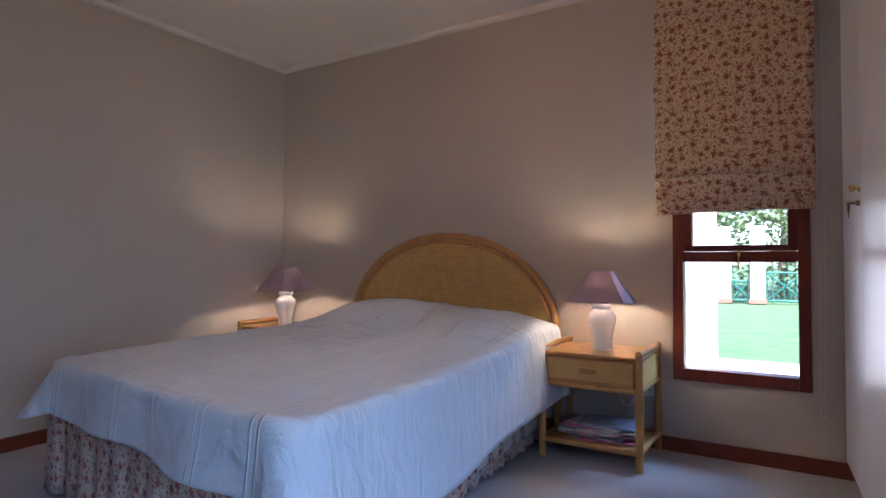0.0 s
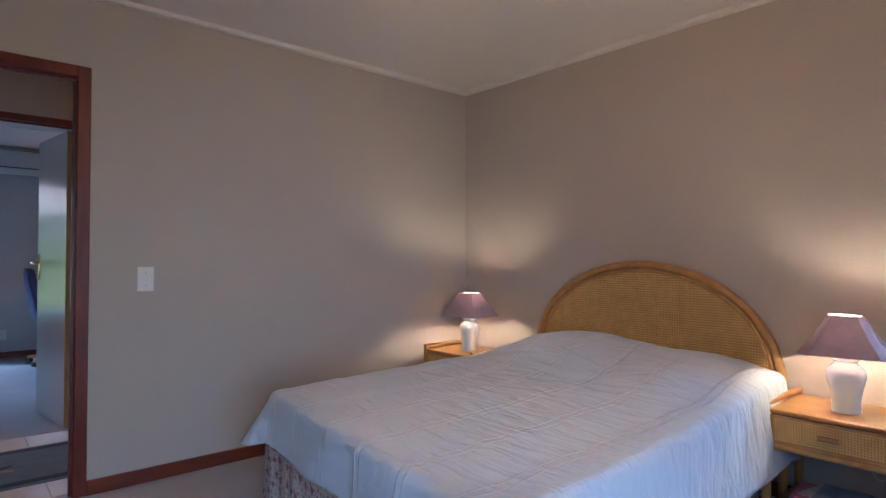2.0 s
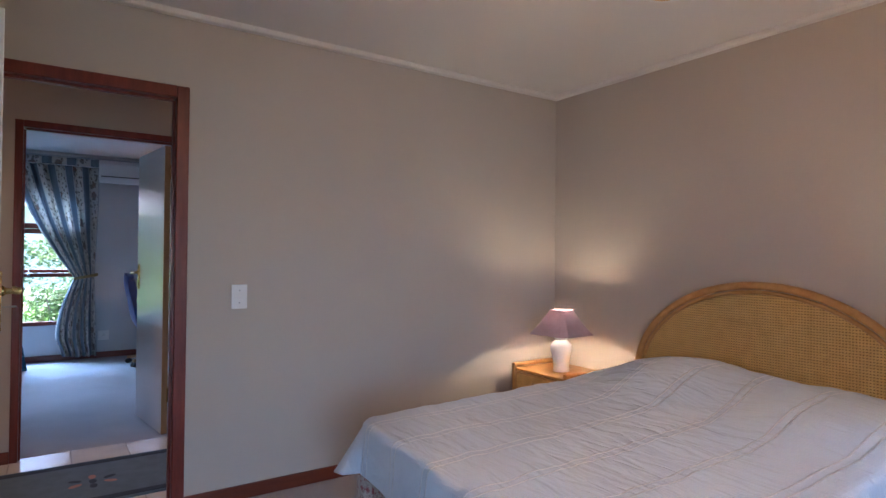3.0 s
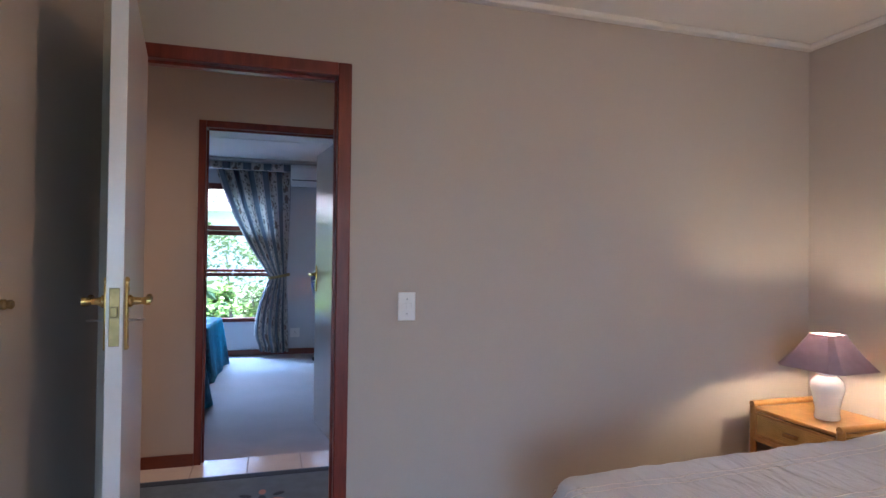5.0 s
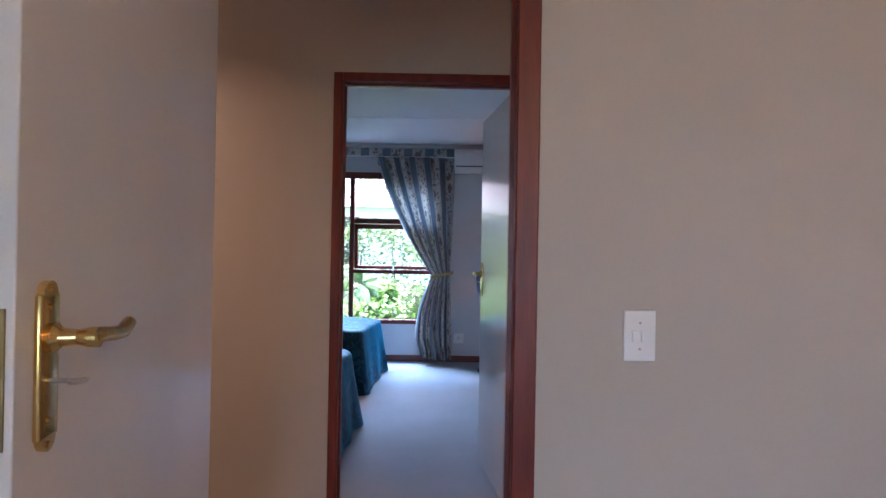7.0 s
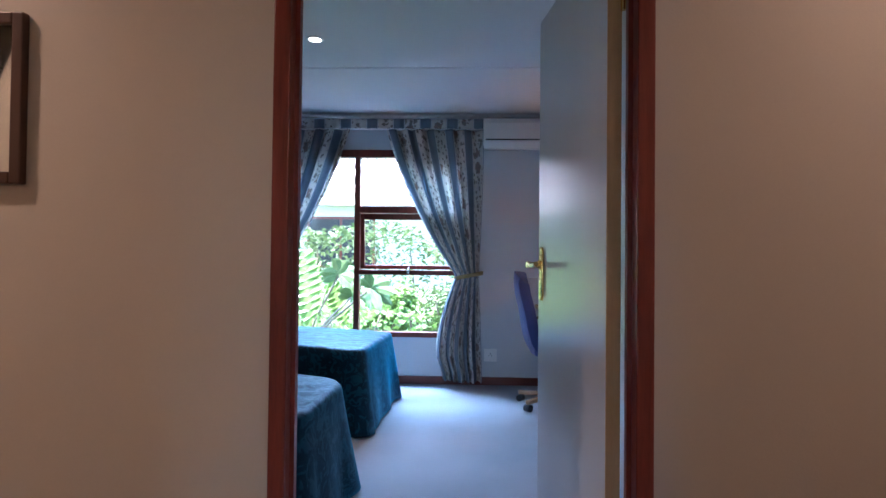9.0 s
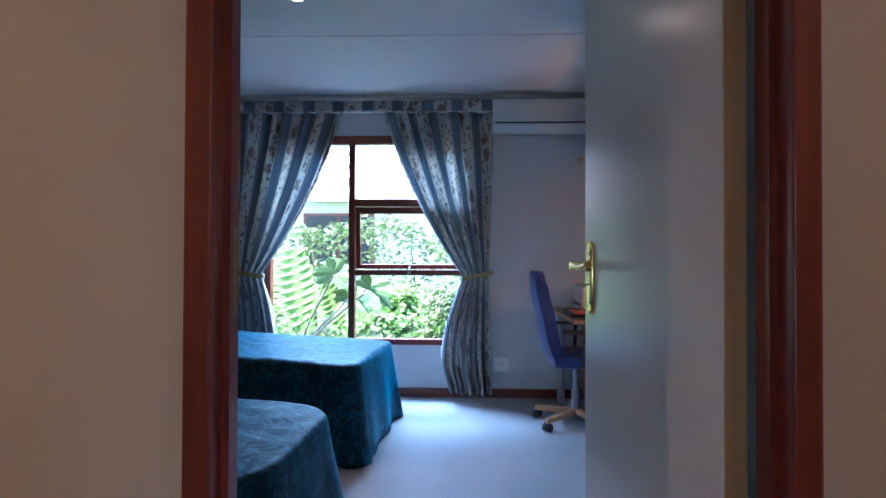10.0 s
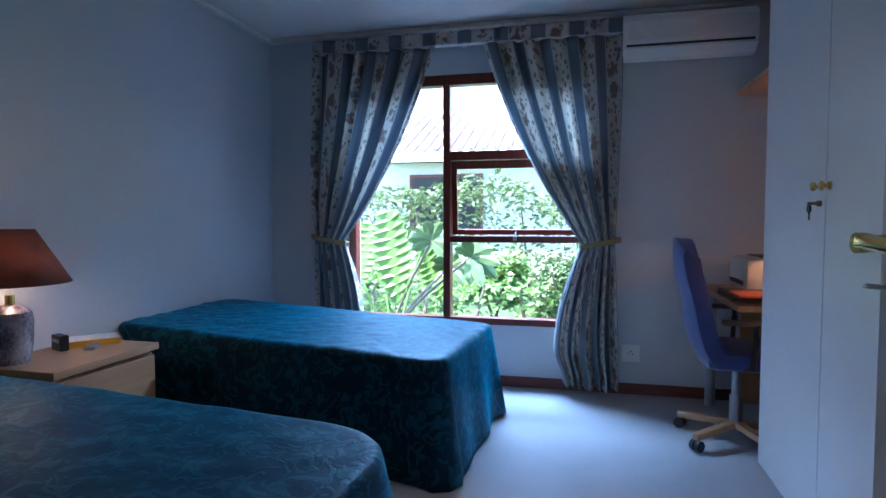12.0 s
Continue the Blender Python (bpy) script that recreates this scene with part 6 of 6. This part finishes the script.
for k, (tx, ty, th, tr) in enumerate(((-0.4, 22, 5.6, 2.5), (2.6, 23.5, 6.4, 2.9), (-4.0, 24, 6.6, 2.9), (0.8, 27, 7.8, 3.6), (-7, 28, 8, 3.6), (5.5, 26, 7, 3.2))):
    tree(tx, ty, th, tr, 40 + k, "broad-leaved green garden tree beyond the fence")


def hedge(name, x0, x1, y0, y1, h, n, size, material, seed, label):
    d = tagged(new(name), label, "hedge")

    def place(rn):
        x, y = rn.uniform(x0, x1), rn.uniform(y0, y1)
        hh = h * (0.82 + 0.22 * noise.noise(Vector((x * 0.9, y * 1.1, seed))) + 0.12 * noise.noise(Vector((x * 3, y * 3, seed))))
        return (x, y, G + hh * (1 - rn.random() ** 2.2))

    bm = bmesh.new()
    rnd = random.Random(seed)
    for k in range(14):
        x, y = rnd.uniform(x0, x1), y0 + (y1 - y0) * (k + 0.5) / 14
        rod(bm, (x, y, G), (x + rnd.uniform(-0.2, 0.2), y + rnd.uniform(-0.2, 0.2), G + h * 0.7), 0.03, 0.012, seg=6)
    part("stems", bm, BARK, d)
    leaves("foliage", n, place, size, material, seed, d)


hedge("garden_hedge", -13.6, -12.4, -6.5, 5.0, 2.0, 9000, 0.12, LEAF, 5, "tall loose green hedge in front of the neighbouring building")
hedge("boundary_hedge", -7.0, 7.0, 19.4, 21.0, 3.2, 9000, 0.2, LEAF, 8, "tall green hedge behind the gate and fence")
hedge("flower_bed", -11.6, -10.2, -4.5, 3.6, 0.75, 5200, 0.09, LEAF2, 6, "low bright green planting under the window")
shrub(-10.6, 0.22, 0.40, 0.92, 3800, 11, LEAF, "rounded green shrub outside the window", 0.06)
shrub(-11.6, -2.6, 0.8, 1.35, 2600, 12, LEAF, "loose green shrub outside the window", 0.11)
shrub(-11.2, -0.6, 0.5, 0.9, 1800, 13, LEAF2, "light green shrub outside the window", 0.1)


def split_leaf(bm, m, L, W):
    """A broad leaf cut into fingers on both sides of its rib."""
    n = 10
    for s in (-1, 1):
        for k in range(n):
            t0, t1 = k / n, (k + 0.8) / n
            w = W * math.sin(math.pi * (0.12 + 0.86 * (k + 0.5) / n)) ** 0.7
            pts = [(0, t0 * L, 0), (s * w * 0.55, (t0 - 0.02) * L, 0.04 * W), (s * w, (t0 + 0.03) * L, -0.14 * W), (s * w * 0.97, (t1 + 0.02) * L, -0.15 * W), (s * w * 0.62, (t1 + 0.01) * L, 0.02 * W), (s * w * 0.5, (k + 1) / n * L, 0.03 * W), (0, (k + 1) / n * L, 0)]
            vs = [bm.verts.new(m @ Vector(p)) for p in pts]
            bm.faces.new(vs if s > 0 else vs[::-1])


def finger_leaf(bm, c, turn, L):
    """A hand of narrow pointed fingers that droop from one joint."""
    for k in range(8):
        a = radians(turn + (k - 3.5) * 31)
        d, n = Vector((0.25 * math.sin(2.2 * k), math.sin(a), math.cos(a))), L * (0.75 + 0.25 * math.cos(radians((k - 3.5) * 31)))
        side = Vector((0.2, math.cos(a), -math.sin(a)))
        rows = []
        for f, w in ((0.0, 0.012), (0.2, 0.042), (0.5, 0.062), (0.8, 0.045), (1.0, 0.004)):
            p = Vector(c) + d * n * f + Vector((0.05 * f, 0, -0.30 * n * f * f))
            rows.append((bm.verts.new(p - side * w), bm.verts.new(p + Vector((0.012, 0, 0.0))), bm.verts.new(p + side * w)))
        for p, q in zip(rows, rows[1:]):
            bm.faces.new((p[0], p[1], q[1], q[0]))
            bm.faces.new((p[1], p[2], q[2], q[1]))


def monstera():
    d = thing("split_leaf_plant", "large split-leaf plant with broad bright green leaves outside the window", "plant", at=pose(-9.6, -1.36, G))
    # hanging split leaves: joint, lean in the wall's plane, swing, length, half width
    for (x, y, z), lean, swing, L, W in (((0.0, 0.0, 1.34), 6, 10, 0.86, 0.21), ((-0.25, -0.26, 1.22), -14, 25, 0.7, 0.2), ((-0.4, 0.22, 1.02), 20, 30, 0.6, 0.18), ((0.1, -0.5, 1.0), -25, 10, 0.62, 0.2)):
        bm = bmesh.new()
        split_leaf(bm, pose(x, y, z, 0, 0, 0) @ Matrix.Rotation(radians(lean), 4, "X") @ Matrix(((0.0, 0.0, -1.0, 0), (1.0, 0.0, 0.0, 0), (0.0, -1.0, 0.0, 0), (0, 0, 0, 1))) @ Matrix.Rotation(radians(swing), 4, "Y"), L, W)
        thicken(part("leaf", bm, LEAF2, d), 0.003)
        bm = bmesh.new()
        tube(bm, [(-0.05, 0.02, 0), (x * 0.6 - 0.1, y * 0.6, z * 0.7), (x - 0.02, y, z)], 0.012, seg=7)
        part("stalk", bm, LEAF2, d)
    for (x, y, z), turn, L in (((0.05, 0.42, 1.07), 10, 0.27), ((-0.1, 0.76, 0.92), 70, 0.3), ((-0.3, 0.5, 0.8), 40, 0.25)):
        bm = bmesh.new()
        finger_leaf(bm, (x, y, z), turn, L)
        thicken(part("hand_leaf", bm, LEAF, d), 0.003)
        bm = bmesh.new()
        tube(bm, [(0.0, 0.0, 0.2), (x * 0.5, y * 0.45, 0.2 + (z - 0.2) * 0.5), (x, y, z)], 0.014, seg=7)
        part("stalk", bm, BARK, d)


monstera()


def neighbour():
    d = thing("neighbour_house", "low white neighbouring house with tiled roof behind the hedge", "house")
    x = -16.5
    bm = bmesh.new()
    box(bm, x - 5, x, -12, 9, G, 2.35)
    part("wall", bm, RENDERED, d)
    bm = bmesh.new()
    vs = [bm.verts.new(p) for p in ((x + 0.6, -13, 2.5), (x + 0.6, 10, 2.5), (x - 2.6, 10, 3.9), (x - 2.6, -13, 3.9), (x - 6, -13, 2.5), (x - 6, 10, 2.5))]
    bm.faces.new(vs[:4])
    bm.faces.new((vs[3], vs[2], vs[5], vs[4]))
    r = part("roof", bm, ROOF, d)
    thicken(r, 0.08)
    bm = bmesh.new()
    for k in range(92):
        y = -13 + 0.25 * k
        tube(bm, [(x + 0.62, y, 2.545), (x - 2.6, y, 3.945)], 0.05, seg=6)
    part("tile_rolls", bm, ROOF, r)
    bm = bmesh.new()
    box(bm, x + 0.55, x + 0.62, -13, 10, 2.32, 2.5)
    part("fascia", bm, RENDERED, d)
    for y in (-6.5, -3.2, 0.6):
        bm = bmesh.new()
        box(bm, x, x + 0.05, y, y + 1.6, 0.9, 2.1)
        w = part("window", bm, WOOD, d)
        bm = bmesh.new()
        box(bm, x + 0.051, x + 0.056, y + 0.06, y + 0.77, 0.96, 2.04)
        box(bm, x + 0.051, x + 0.056, y + 0.83, y + 1.54, 0.96, 2.04)
        part("pane", bm, BLACK, w)


neighbour()

# ---- floor tiles of the passage ----
bm = bmesh.new()
s = 0.305
box(bm, -s / 2, s / 2, -s / 2, s / 2, -0.008, 0, bevel=0.002)
tile_mesh = mesh_of("tile", bm, TILE)
passage = bpy.data.objects["floor_passage"]
for i in range(4):
    for j in range(-6, 9):
        x, y = -4.45 + 0.31 * i, 0.29 + 0.155 + 0.31 * j
        if HY0 + 0.1 < y < HY1 - 0.1 and x < XA - 0.15:
            t = new("tile", tile_mesh)
            t.parent = passage
            t.location = (x, y, 0)
